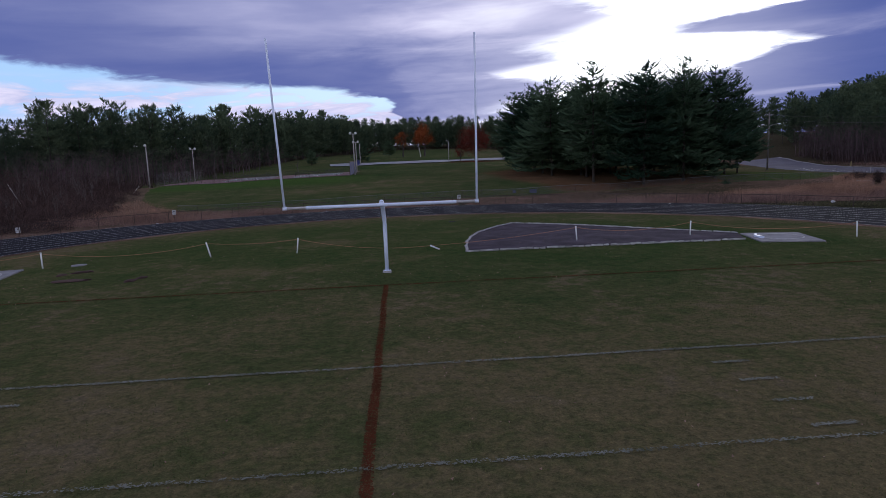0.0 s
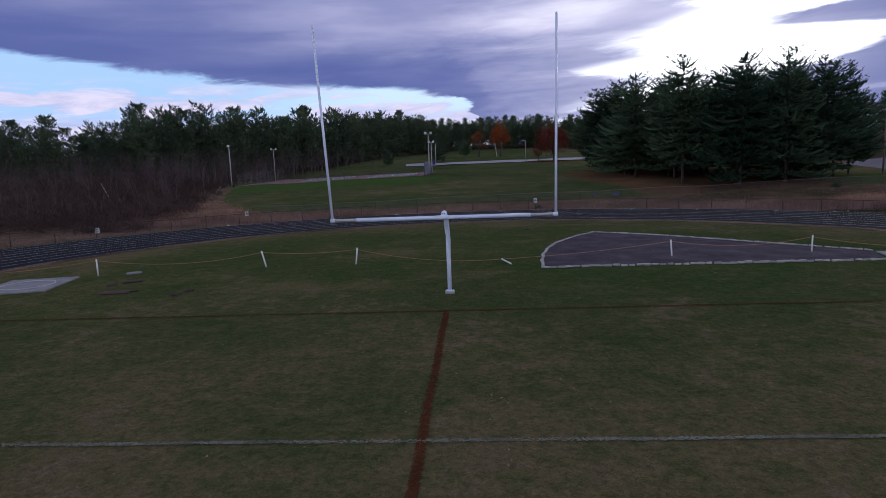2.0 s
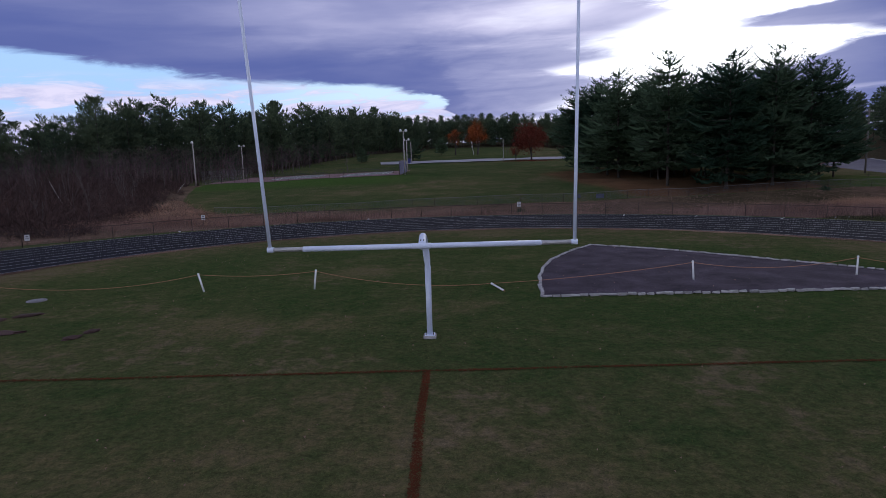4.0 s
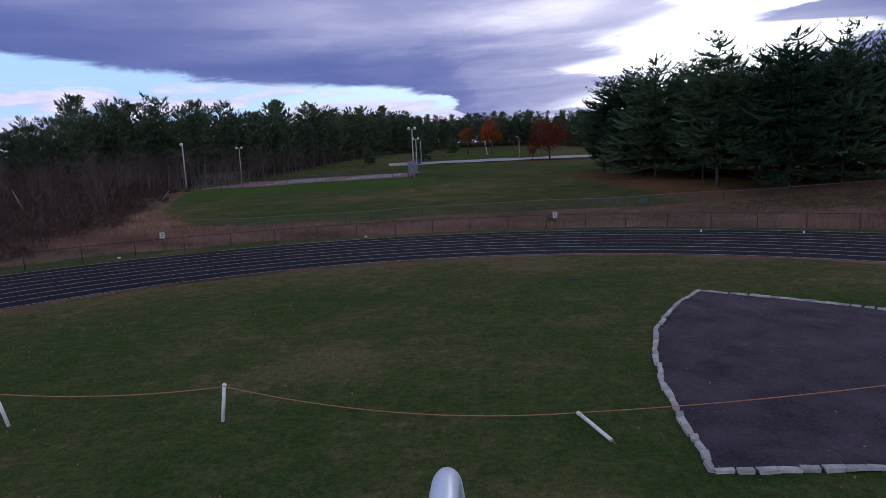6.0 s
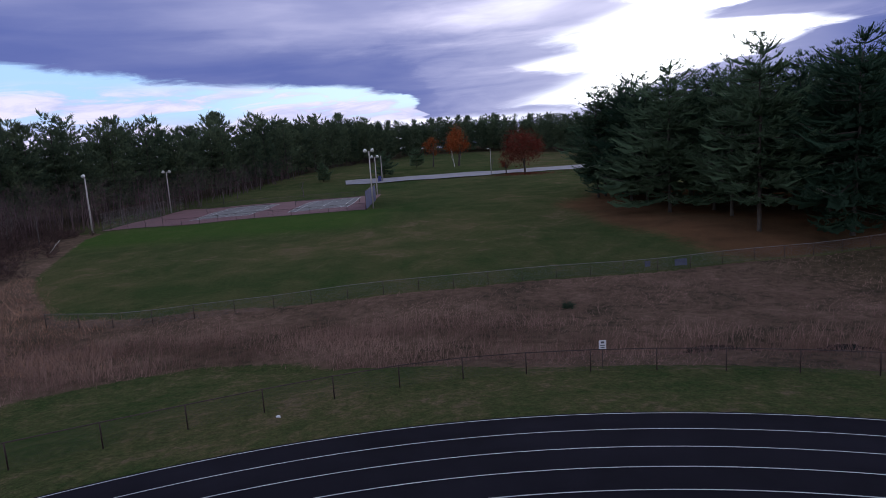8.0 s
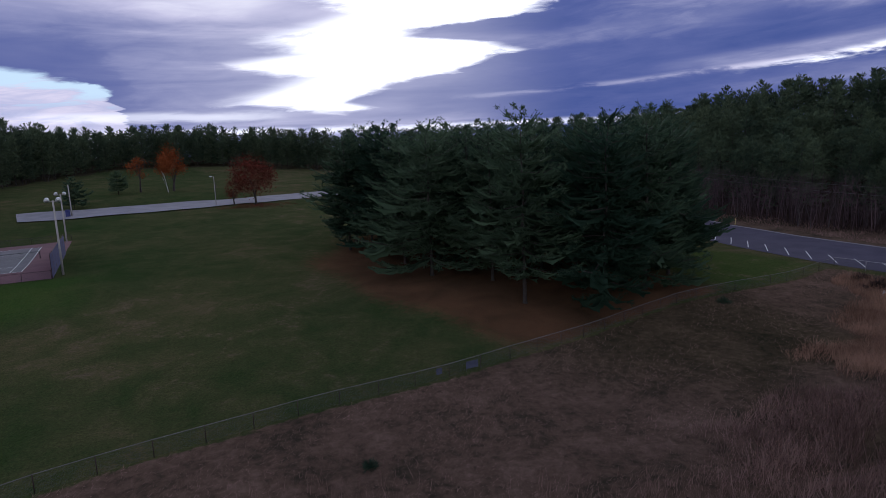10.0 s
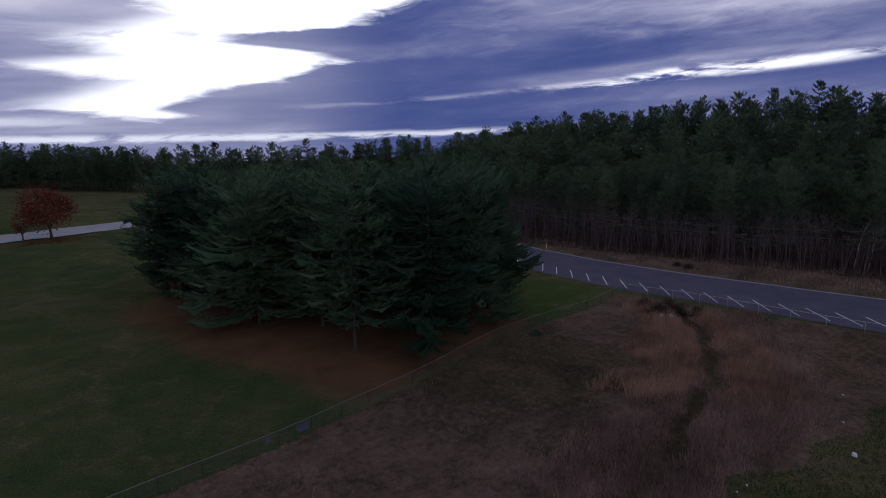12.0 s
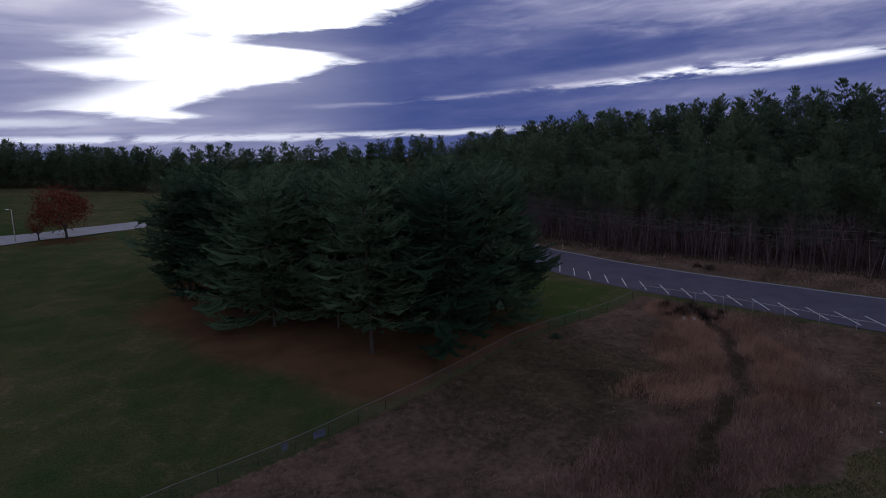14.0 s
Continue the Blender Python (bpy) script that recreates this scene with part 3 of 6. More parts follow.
def ribbon(name, left, right, mat, lift=0.02, seg=1.0, drape=True):
    """A strip between two polylines of equal length, draped on the ground."""
    L, R = np.array(left, float), np.array(right, float)
    out_l, out_r = [L[:1]], [R[:1]]
    for i in range(len(L) - 1):
        n = max(1, int(np.ceil(max(np.hypot(*(L[i + 1] - L[i])[:2]), np.hypot(*(R[i + 1] - R[i])[:2])) / seg)))
        t = np.linspace(0, 1, n + 1)[1:, None]
        out_l.append(L[i] + (L[i + 1] - L[i]) * t)
        out_r.append(R[i] + (R[i + 1] - R[i]) * t)
    L, R = np.concatenate(out_l), np.concatenate(out_r)
    w = int(max(1, np.ceil(np.hypot(*(L - R).T).max() / max(seg, 0.5))))
    s = np.linspace(0, 1, w + 1)
    P = L[:, None] * (1 - s)[None, :, None] + R[:, None] * s[None, :, None]
    n, k = P.shape[:2]
    Z = ground_z(P[..., 0], P[..., 1]) + lift
    V = np.concatenate([P, Z[..., None]], -1).reshape(-1, 3)
    i, j = np.meshgrid(np.arange(n - 1), np.arange(k - 1), indexing="ij")
    a = (i * k + j).ravel()
    F = np.stack([a, a + 1, a + k + 1, a + k], 1)
    me = np_mesh(name, V, F, mat)
    if np.cross(V[1] - V[0], V[k] - V[0])[2] < 0:
        me.flip_normals()
    return me


def line_strip(name, pts, width, mat, lift=0.012, seg=0.7):
    p = np.array(pts, float)
    d = np.gradient(p, axis=0)
    d /= np.hypot(*d.T)[:, None]
    nrm = np.stack([-d[:, 1], d[:, 0]], 1) * width / 2
    return ribbon(name, p + nrm, p - nrm, mat, lift, seg)


# ---- ground ----
def axis_steps(a, b, fine, lo, hi):
    core = np.arange(a, b + 0.01, fine)
    ext, step = [], fine
    x = b
    while x < hi:
        step *= 1.12
        x += step
        ext.append(x)
    low, step, x = [], fine, a
    while x > lo:
        step *= 1.12
        x -= step
        low.append(x)
    return np.array(low[::-1] + list(core) + ext)


DRY_SPOTS = [(-3.7, 13.4, 1.8, 0.75), (1.0, 6.6, 0.9, 0.8), (3.8, 17.0, 0.9, 0.65), (-2.8, 4.5, 1.4, 0.6), (-6.5, 4.5, 1.7, 0.45), (-1.4, 6.2, 0.8, 0.5), (-0.5, 24.6, 2.6, 0.16), (3.7, 26.5, 2.0, 0.14), (-9.0, 24.5, 2.4, 0.16), (4.9, 6.4, 0.9, 0.3)]  # x, y, radius, wear


def build_ground():
    xs = axis_steps(-62, 100, 0.8, -2500, 2500)
    ys = axis_steps(-26, 132, 0.8, -2500, 2500)
    X, Y = np.meshgrid(xs, ys)
    Z = ground_z(X, Y)
    r = track_r(X, Y)
    Z = Z - 0.12 * ((r > R_IN + 0.5) & (r < R_IN + 8 * LANE - 0.5))
    V = np.stack([X, Y, Z], -1).reshape(-1, 3)
    n = len(xs)
    i, j = np.meshgrid(np.arange(len(ys) - 1), np.arange(n - 1), indexing="ij")
    a = (i * n + j).ravel()
    me = np_mesh("ground", V, np.stack([a, a + 1, a + n + 1, a + n], 1), M_TURF, True)
    x, y = V[:, 0], V[:, 1]
    wet, forest = wet_mask(x, y)
    set_attr(me, "wet", wet)
    left_wood = sstep(x, -62, -70) * sstep(y, 100, 110)
    set_attr(me, "forest", np.maximum(forest, left_wood))
    set_attr(me, "needle", needle_mask(x, y))
    set_attr(me, "olive", olive_mask(x, y))
    set_attr(me, "lawn", sstep(y, 66, 75))
    lush = sstep(y, 98, 108) * sstep(y, 121, 117) * sstep(x, -2, -14) * 0.6 + 0.4 * sstep(x, 58, 62) * sstep(x, 77, 75) * sstep(y - fence_line(x), 0, 2) * sstep(y, 100, 92)
    lush = lush + 0.12 * sstep(y, -4, 10) * sstep(track_r(x, y), 26, 20)
    set_attr(me, "lush", np.clip(lush, 0, 1))
    worn = 0.5 + (0.40 + 0.16 * np.sin(x * 0.5 + 1.5 * np.sin(y * 0.37)) * np.sin(y * 0.6 + 0.2 * x)) * sstep(y + 2.5 * np.sin(x * 0.35), 6, -14) * sstep(track_r(x, y), 27, 24) + 0.35 * np.exp(-((track_r(x, y) - 26.4) / 0.9) ** 2) + 0.26 * np.exp(-((track_r(x, y) - 24.2) / 2.4) ** 2) + sstep(y, 66, 75) * (-0.07 + 0.22 * np.exp(-((y - 96 - 0.25 * x) / 11) ** 2) + 0.10 * np.sin(x * 0.09 + y * 0.05) * np.sin(y * 0.07 - 1)) + 0.10 * sstep(track_r(x, y), 37, 38) * sstep(track_r(x, y), 46, 44) + 0.24 * sstep(x, 26, 32) * sstep(track_r(x, y), 45, 50)
    for cx, cy, rad, k in DRY_SPOTS:
        q = np.hypot(x - cx + 0.5 * np.sin(y * 1.7), (y - cy) * 1.3 + 0.4 * np.sin(x * 2.1)) / rad
        worn = worn + k * np.exp(-q * q)
    set_attr(me, "worn", worn)
    thing("ground", "autumn turf with worn, brown and olive patches", "ground", kind="structure", data=me)


build_ground()


def oval(r, step=1.0, tail=-60.0):
    """Points of the oval's bend at radius r, running on along both straights."""
    pts = [(TC[0] - r, y) for y in np.arange(tail, TC[1], 4.0)]
    n = int(math.pi * r / step)
    pts += [(TC[0] - r * math.cos(math.pi * k / n), TC[1] + r * math.sin(math.pi * k / n)) for k in range(n + 1)]
    pts += [(TC[0] + r, y) for y in np.arange(TC[1], tail, -4.0)[1:]]
    return pts


def build_track():
    r1 = R_IN + 8 * LANE
    n_in, n_out = oval(R_IN - 0.12), oval(r1 + 0.15)
    steps = 96
    ang = [math.pi * k / steps for k in range(steps + 1)]

    def ring(r):
        a = [(TC[0] - r, -60.0)] + [(TC[0] - r * math.cos(q), TC[1] + r * math.sin(q)) for q in ang] + [(TC[0] + r, -60.0)]
        return a

    track = thing("running_track", "black rubber running track with eight lanes and white lane lines", "running track", kind="structure", data=ribbon("running_track", ring(R_IN - 0.12), ring(r1 + 0.15), M_TRACK, 0.03))
    turn = [math.pi - radians(38) * k / 12 for k in range(13)]
    part("apron", ribbon("apron", [(TC[0] + (r1 + 0.10) * math.cos(q), TC[1] + (r1 + 0.10) * math.sin(q)) for q in turn], [(TC[0] + (r1 + 0.14 + 3.4 * (1 - k / 12) ** 0.6) * math.cos(q), TC[1] + (r1 + 0.14 + 3.4 * (1 - k / 12) ** 0.6) * math.sin(q)) for k, q in enumerate(turn)], M_TRACK, 0.04), track, "black asphalt apron beside the outer lane")
    for k in range(9):
        r = R_IN + k * LANE
        part("lane_line", ribbon("lane_line", ring(r - 0.026), ring(r + 0.026), M_LANE, 0.05), track)
    for q, a0, a1 in ((68.4, 7, 8), (59.6, 7, 8), (50.1, 7, 8)):
        c, s = math.cos(radians(q)), math.sin(radians(q))
        p0, p1 = R_IN + a0 * LANE + 0.1, R_IN + a1 * LANE - 0.1
        part("lane_mark", line_strip("lane_mark", [(TC[0] + p0 * c, TC[1] + p0 * s), (TC[0] + p1 * c, TC[1] + p1 * s)], 0.07, M_LINE, 0.056), track)


build_track()


def flaked_line(name, p0, p1, width, mat, keep, seed, cell=0.035, lift=0.016):
    """A worn painted line: small flakes of paint left on the blades, ragged at the edges."""
    rng = np.random.default_rng(seed)
    p0, p1 = np.array(p0, float), np.array(p1, float)
    ln = float(np.hypot(*(p1 - p0)))
    d = (p1 - p0) / ln
    nrm = np.array([-d[1], d[0]])
    rows = max(4, int(width / 0.022))
    t, k = np.meshgrid(np.arange(0, ln, cell), np.arange(rows))
    t, v = t.ravel(), (k.ravel() + 0.5) / rows - 0.5
    wear = 0.5 + 0.25 * np.sin(t * 1.9 + seed) + 0.25 * np.sin(t * 0.63 + 2.1 * seed)
    ok = rng.uniform(0, 1, len(t)) < keep * (0.45 + 0.4 * wear) * (1.15 - 1.5 * np.abs(v))
    t, v = t[ok], v[ok]
    n = len(t)
    c = p0 + d * t[:, None] + nrm * (v * width + 0.012 * np.sin(t * 1.3 + seed))[:, None]
    a, b = rng.uniform(0.6, 1.1, n) * cell * 0.55, rng.uniform(0.6, 1.1, n) * width / rows * 0.6
    P = np.stack([c + d * (sx * a)[:, None] + nrm * (sy * b)[:, None] for sx, sy in ((-1, -1), (1, -1), (1, 1), (-1, 1))], 1).reshape(-1, 2)
    P += rng.normal(scale=0.007, size=P.shape)
    V = np.concatenate([P, (ground_z(P[:, 0], P[:, 1]) + lift + np.repeat(rng.uniform(0, 0.008, n), 4))[:, None]], 1)
    return np_mesh(name, V, np.arange(n * 4).reshape(n, 4), mat)


def build_field_lines():
    for k, (name, p0, p1, w, mat, keep, lab) in enumerate((
        ("goal_line", (-23, -9.2), (23, -9.2), 0.14, M_CHALK, 1.4, "faded white painted goal line on turf"),
        ("yard_line", (-23, -13.77), (23, -13.77), 0.13, M_CHALK, 0.85, "faded white painted five yard line"),
        ("end_line", (-24, 0.0), (24, 0.0), 0.13, M_ORANGE, 1.55, "faint orange painted end line"),
        ("centre_line", (0, -30.0), (0, 0.0), 0.19, M_ORANGE, 1.9, "burnt orange painted line leading to the goal post"),
    )):
        thing(name, lab, "field line", "field lines", "structure", data=flaked_line(name, p0, p1, w, mat, keep, k + 1))
    for x in (-7.5, 7.69):
        for k in range(1, 5):
            y = -9.2 - k * 1.04
            thing("hash_mark", "short faded white hash mark painted on turf", "field line", "hash marks", "structure", data=flaked_line("hash_mark", (x - 0.4, y), (x + 0.4, y + 0.01), 0.13, M_CHALK, 1.5, 20 + k))


build_field_lines()


# ---- goal post ----
def build_goal_post():
    g = thing("goal_post", "white painted gooseneck football goal post with two uprights", "goal post", at=pose(0, 0, 0))
    part("crossbar", tube_mesh("crossbar", [(-2.78, 0, 3.05), (2.78, 0, 3.05)], 0.064, M_WHITE, 16), g)
    for s in (-1, 1):
        part("sleeve", tube_mesh("sleeve", [(s * 2.70, 0, 3.05), (s * 3.52, 0, 3.05)], 0.052, M_GALV, 14), g, "scuffed bare metal sleeve")
        part("collar", tube_mesh("collar", [(s * 3.47, 0, 3.05), (s * 3.62, 0, 3.05)], 0.064, M_WHITE, 14), g)
        out, fwd, top = (0.020, -0.100, 8.95) if s < 0 else (0.010, -0.020, 9.1)
        up = [(s * (3.555 + out * (z - 3.05)), fwd * (z - 3.05), z) for z in (3.02, 5.2, top)]
        part("upright", tube_mesh("upright", up, [0.042, 0.040, 0.036], M_WHITE, 12), g)
    neck = [(0, 0.0, 3.05), (-0.03, 0.9, 3.05), (-0.06, 1.7, 3.05)]
    neck += [(-0.06 * math.cos(a), 1.8 + math.sin(a), 2.05 + math.cos(a)) for a in np.linspace(0.12, math.pi / 2, 9)]
    neck += [(0, 2.8, 1.2), (0, 2.8, 0.0)]
    part("gooseneck", tube_mesh("gooseneck", neck, [0.09] * 3 + [0.09] * 9 + [0.08, 0.08], M_WHITE, 16), g)
    for dx in (-0.035, 0.035):
        for dy in (0.22, 0.34):
            part("bolt", tube_mesh("bolt", [(dx, dy, 3.138), (dx, dy, 3.160)], 0.012, M_DARK, 6), g)
    part("clamp", tube_mesh("clamp", [(-0.22, 0, 3.05), (0.22, 0, 3.05)], 0.070, M_WHITE, 16), g)
    part("base_plate", box_mesh("base_plate", (0.28, 0.28, 0.03), M_WHITE, (0, 2.8, 0.09), 0.005), g)
    part("footing", box_mesh("footing", (0.36, 0.36, 0.1), M_STONE, (0, 2.8, 0.03), 0.02), g, "rough pale concrete footing")
    for dx in (-0.105, 0.105):
        for dy in (-0.105, 0.105):
            part("anchor_bolt", tube_mesh("anchor_bolt", [(dx, 2.8 + dy, 0.1), (dx, 2.8 + dy, 0.15)], 0.014, M_DARK, 6), g)


build_goal_post()


# ---- throwing sector and pads ----
STONE_RNG = random.Random(5)
STONES = []
for k in range(6):
    bm = bmesh.new()
    box_bm(bm, 0, 0, 0.03, 0.25 + 0.05 * (k % 3), 0.105 + 0.02 * (k % 2), 0.09, 0.018)
    for v in bm.verts:
        v.co += Vector([STONE_RNG.uniform(-0.018, 0.018) for _ in range(3)])
    STONES.append(bm_mesh("stone", bm, M_STONE))


def stones_along(pts, parent):
    pts = [Vector((*p, 0)) for p in pts]
    for a, b in zip(pts, pts[1:]):
        n = max(1, round((b - a).length / 0.33))
        for k in range(n):
            c = a.lerp(b, (k + 0.5) / n)
            ang = math.degrees(math.atan2(b.y - a.y, b.x - a.x)) + STONE_RNG.uniform(-5, 5)
            part("stone", STONES[STONE_RNG.randrange(6)], parent, m=pose(c.x + STONE_RNG.uniform(-0.03, 0.03), c.y + STONE_RNG.uniform(-0.03, 0.03), gz1(c.x, c.y) + STONE_RNG.uniform(0.0, 0.03), STONE_RNG.uniform(-3, 3), STONE_RNG.uniform(-3, 3), ang))


def build_sector():
    arc = [(3.95, 7.5), (4.15, 9.4), (4.45, 11.5), (5.0, 13.7), (5.65, 15.5), (6.5, 17.1), (7.5, 18.7), (8.65, 20.1)]
    top = [(8.65, 20.1), (11.3, 18.2), (13.5, 16.2), (16.5, 12.9), (19.5, 9.7)]
    low = [(3.95, 7.5), (8.0, 7.42), (13.0, 7.35), (18.5, 7.25)]
    left = arc + top[1:]
    right = []
    for i in range(len(left)):
        t = i / (len(left) - 1)
        right.append((3.95 + (18.5 - 3.95) * max(0.0, t * 1.2 - 0.2) ** 0.9, 7.5 - 0.25 * t))
    sector = thing("throwing_sector", "dark purple-grey cinder landing sector edged with pale stones", "throwing sector", kind="structure", data=ribbon("throwing_sector", left, right, M_CINDER, 0.03, 0.8))
    stones_along(arc, sector)
    stones_along(low, sector)
    stones_along(top, sector)


build_sector()


def build_pad(cx, cy, rot, label, board):
    z = gz1(cx, cy)
    pad = thing("throwing_pad", label, "concrete pad", "throwing pads", at=pose(cx, cy, z, 0, 0, rot))
    part("slab", box_mesh("slab", (2.95, 3.4, 0.12), M_CONC, (0, 0, 0.0), 0.015), pad)
    bm = bmesh.new()
    ring = [(1.08 * math.cos(a), 1.08 * math.sin(a), 0.068) for a in np.linspace(0, 2 * math.pi, 41)]
    tube(bm, ring, 0.022, 6, False)
    part("ring", bm_mesh("ring", bm, M_GALV, True), pad, "metal throwing ring")
    if board:
        bm = bmesh.new()
        for r0, r1, z0, z1 in ((1.11, 1.24, 0.06, 0.16),):
            a = np.linspace(radians(150), radians(210), 11)
            q = [[bm.verts.new((r * math.cos(t), r * math.sin(t), zz)) for r, zz in ((r0, z0), (r0, z1), (r1, z1), (r1, z0))] for t in a]
            for u, v in zip(q, q[1:]):
                for k in range(4):
                    bm.faces.new((u[k], u[(k + 1) % 4], v[(k + 1) % 4], v[k]))
            bm.faces.new(q[0][::-1])
            bm.faces.new(q[-1])
        part("toe_board", bm_mesh("toe_board", bm, M_WHITE), pad, "white painted toe board")


build_pad(20.45, 7.35, -14, "pale concrete shot put pad with ring and white toe board", True)
build_pad(-19.1, 6.3, 12, "weathered concrete throwing pad set in the turf", False)


# ---- rope line ----
def build_rope_line():
    posts = [(-26.5, 6.0, 2, 0), (-17.3, 8.6, 0, 1), (-9.5, 10.0, -12, 3), (-4.95, 9.95, 7, -2), (10.3, 9.7, -5, 2), (16.8, 9.8, 1, 0), (24.0, 6.5, -5, 3)]
    tops = []
    for x, y, lx, ly in posts:
        m = pose(x, y, gz1(x, y), ly, lx, 0)
        p = thing("rope_post", "white plastic rope post leaning in the grass" if abs(lx) > 4 else "white plastic rope post standing in the grass", "post", "rope posts", at=m)
        part("shaft", tube_mesh("shaft", [(0, 0, -0.1), (0, 0, 0.76)], 0.036, M_PVC, 10), p)
        part("cap", tube_mesh("cap", [(0, 0, 0.755), (0, 0, 0.79), (0, 0, 0.815)], [0.046, 0.046, 0.02], M_PVC, 10), p)
        tops.append(m @ Vector((0, 0, 0.74)))
    fallen = thing("rope_post", "white plastic rope post fallen over on the grass", "post", "rope posts", at=pose(2.62, 8.62, gz1(2.6, 8.6) + 0.04, -87, 0, 20))
    part("shaft", tube_mesh("shaft", [(0, 0, 0.0), (0, 0, 1.1)], 0.036, M_PVC, 10), fallen)
    part("cap", tube_mesh("cap", [(0, 0, 1.09), (0, 0, 1.12), (0, 0, 1.145)], [0.046, 0.046, 0.02], M_PVC, 10), fallen)
    part("spike", tube_mesh("spike", [(0, 0, -0.14), (0, 0, 0.0)], [0.008, 0.02], M_ROPE, 6), fallen, "splintered wooden spike")
    low = Vector((2.27, 9.68, 0.10))
    runs = [(tops[0], tops[1], 0.3), (tops[1], tops[2], 0.35), (tops[2], tops[3], 0.12), (tops[3], low, 0.28), (low, tops[4], 0.1), (tops[4], tops[5], 0.3), (tops[5], tops[6], 0.35)]
    rope = thing("rope", "slack tan rope strung between the white posts", "rope", at=pose(0, 0, 0))
    for a, b, sag in runs:
        pts = []
        for k in range(25):
            t = k / 24
            p = a.lerp(b, t)
            p.z -= sag * 4 * t * (1 - t)
            p.z = max(p.z, gz1(p.x, p.y) + 0.03)
            pts.append(p)
        part("strand", tube_mesh("strand", pts, 0.011, M_ROPE, 5), rope)


build_rope_line()


# ---- chain-link fences ----
def link_material(name, dens, col):
    m, tr, bs = material(name)
    v = tr.nodes.new("ShaderNodeTexCoord").outputs["UV"]
    sep = tr.nodes.new("ShaderNodeSeparateXYZ")
    tr.links.new(v, sep.inputs[0])
    a = mth(tr, "ADD", sep.outputs[0], sep.outputs[1])
    b = mth(tr, "SUBTRACT", sep.outputs[0], sep.outputs[1])
    fa = mth(tr, "LESS_THAN", mth(tr, "FRACT", mth(tr, "MULTIPLY", a, 14.0)), dens)
    fb = mth(tr, "LESS_THAN", mth(tr, "FRACT", mth(tr, "MULTIPLY", b, 14.0)), dens)
    f = mth(tr, "MAXIMUM", fa, fb)
    bs.inputs["Base Color"].default_value = (*col, 1)
    bs.inputs["Roughness"].default_value, bs.inputs["Metallic"].default_value = 0.5, 0.4
    tp = tr.nodes.new("ShaderNodeBsdfTransparent")
    mx = tr.nodes.new("ShaderNodeMixShader")
    tr.links.new(f, mx.inputs[0])
    tr.links.new(tp.outputs[0], mx.inputs[1])
    tr.links.new(bs.outputs[0], mx.inputs[2])
    tr.links.new(mx.outputs[0], tr.nodes["Material Output"].inputs[0])
    return m


M_LINKS = link_material("chain_links", 0.045, (0.07, 0.06, 0.065))
M_LINKS2 = link_material("grey_chain_links", 0.06, (0.11, 0.11, 0.125))
M_RAIL = rough_mat("weathered_rail", (0.09, 0.085, 0.085), (0.16, 0.155, 0.15), 3, 30, 0.6, 0.1, 0.001)
POST_CACHE = {}


def link_panel(name, a, b, h0, h1, mat):
    """One panel of mesh between two ground points, following both feet."""
    (x0, y0, z0), (x1, y1, z1) = a, b
    me = bpy.data.meshes.new(name)
    me.from_pydata([(x0, y0, z0 + h0), (x1, y1, z1 + h0), (x1, y1, z1 + h1), (x0, y0, z0 + h1)], [], [(0, 1, 2, 3)])
    uv = me.uv_layers.new(name="UVMap")
    w = math.hypot(x1 - x0, y1 - y0)
    for loop, c in zip(uv.data, ((0, 0), (w, 0), (w, h1 - h0), (0, h1 - h0))):
        loop.uv = c
    me.materials.append(mat)
    return me


def post_mesh(h, r, mat):
    key = (h, r, mat.name)
    if key not in POST_CACHE:
        POST_CACHE[key] = tube_mesh("post", [(0, 0, -0.15), (0, 0, h), (0, 0, h + 0.03)], [r, r, r * 0.4], mat, 8)
    return POST_CACHE[key]


def build_fence(label, pts, height, spacing, mat, links, r=0.03, rails=(1.0,), group="chain-link fences", screen=None, rail_mat=None):
    f = thing("chain_link_fence", label, "fence", group, at=pose(0, 0, 0))
    p = np.array(pts, float)
    s = np.r_[0, np.cumsum(np.hypot(*np.diff(p, axis=0).T))]
    n = max(2, int(round(s[-1] / spacing)) + 1)
    q = np.linspace(0, s[-1], n)
    xs, ys = np.interp(q, s, p[:, 0]), np.interp(q, s, p[:, 1])
    feet = [(x, y, gz1(x, y)) for x, y in zip(xs, ys)]
    for x, y, z in feet:
        part("post", post_mesh(height, r, mat), f, m=pose(x, y, z))
    for k in rails:
        part("rail", tube_mesh("rail", [(x, y, z + height * k) for x, y, z in feet], r * 0.85, rail_mat or mat, 6), f)
    for a, b in zip(feet, feet[1:]):
        part("mesh_panel", link_panel("mesh_panel", a, b, 0.04, height, links), f)
        if screen:
            nx, ny = b[1] - a[1], a[0] - b[0]
            k = 0.02 / math.hypot(nx, ny)
            a2, b2 = (a[0] + nx * k, a[1] + ny * k, a[2]), (b[0] + nx * k, b[1] + ny * k, b[2])
            part("windscreen", link_panel("windscreen", a2, b2, 0.1, height - 0.1, screen), f, "blue fabric windscreen")
    return f


def near_fence_points():
    pts = []
    for q in range(-20, 201, 4):
        c, s = math.cos(radians(q)), math.sin(radians(q))
        r = float(fence_r(TC[0] - 42 * c)) + (4.0 * (1 - max(0.0, s)) ** 1.5 if c < 0 else 0.0)
        pts.append((TC[0] - r * c, TC[1] + r * s))
    return pts


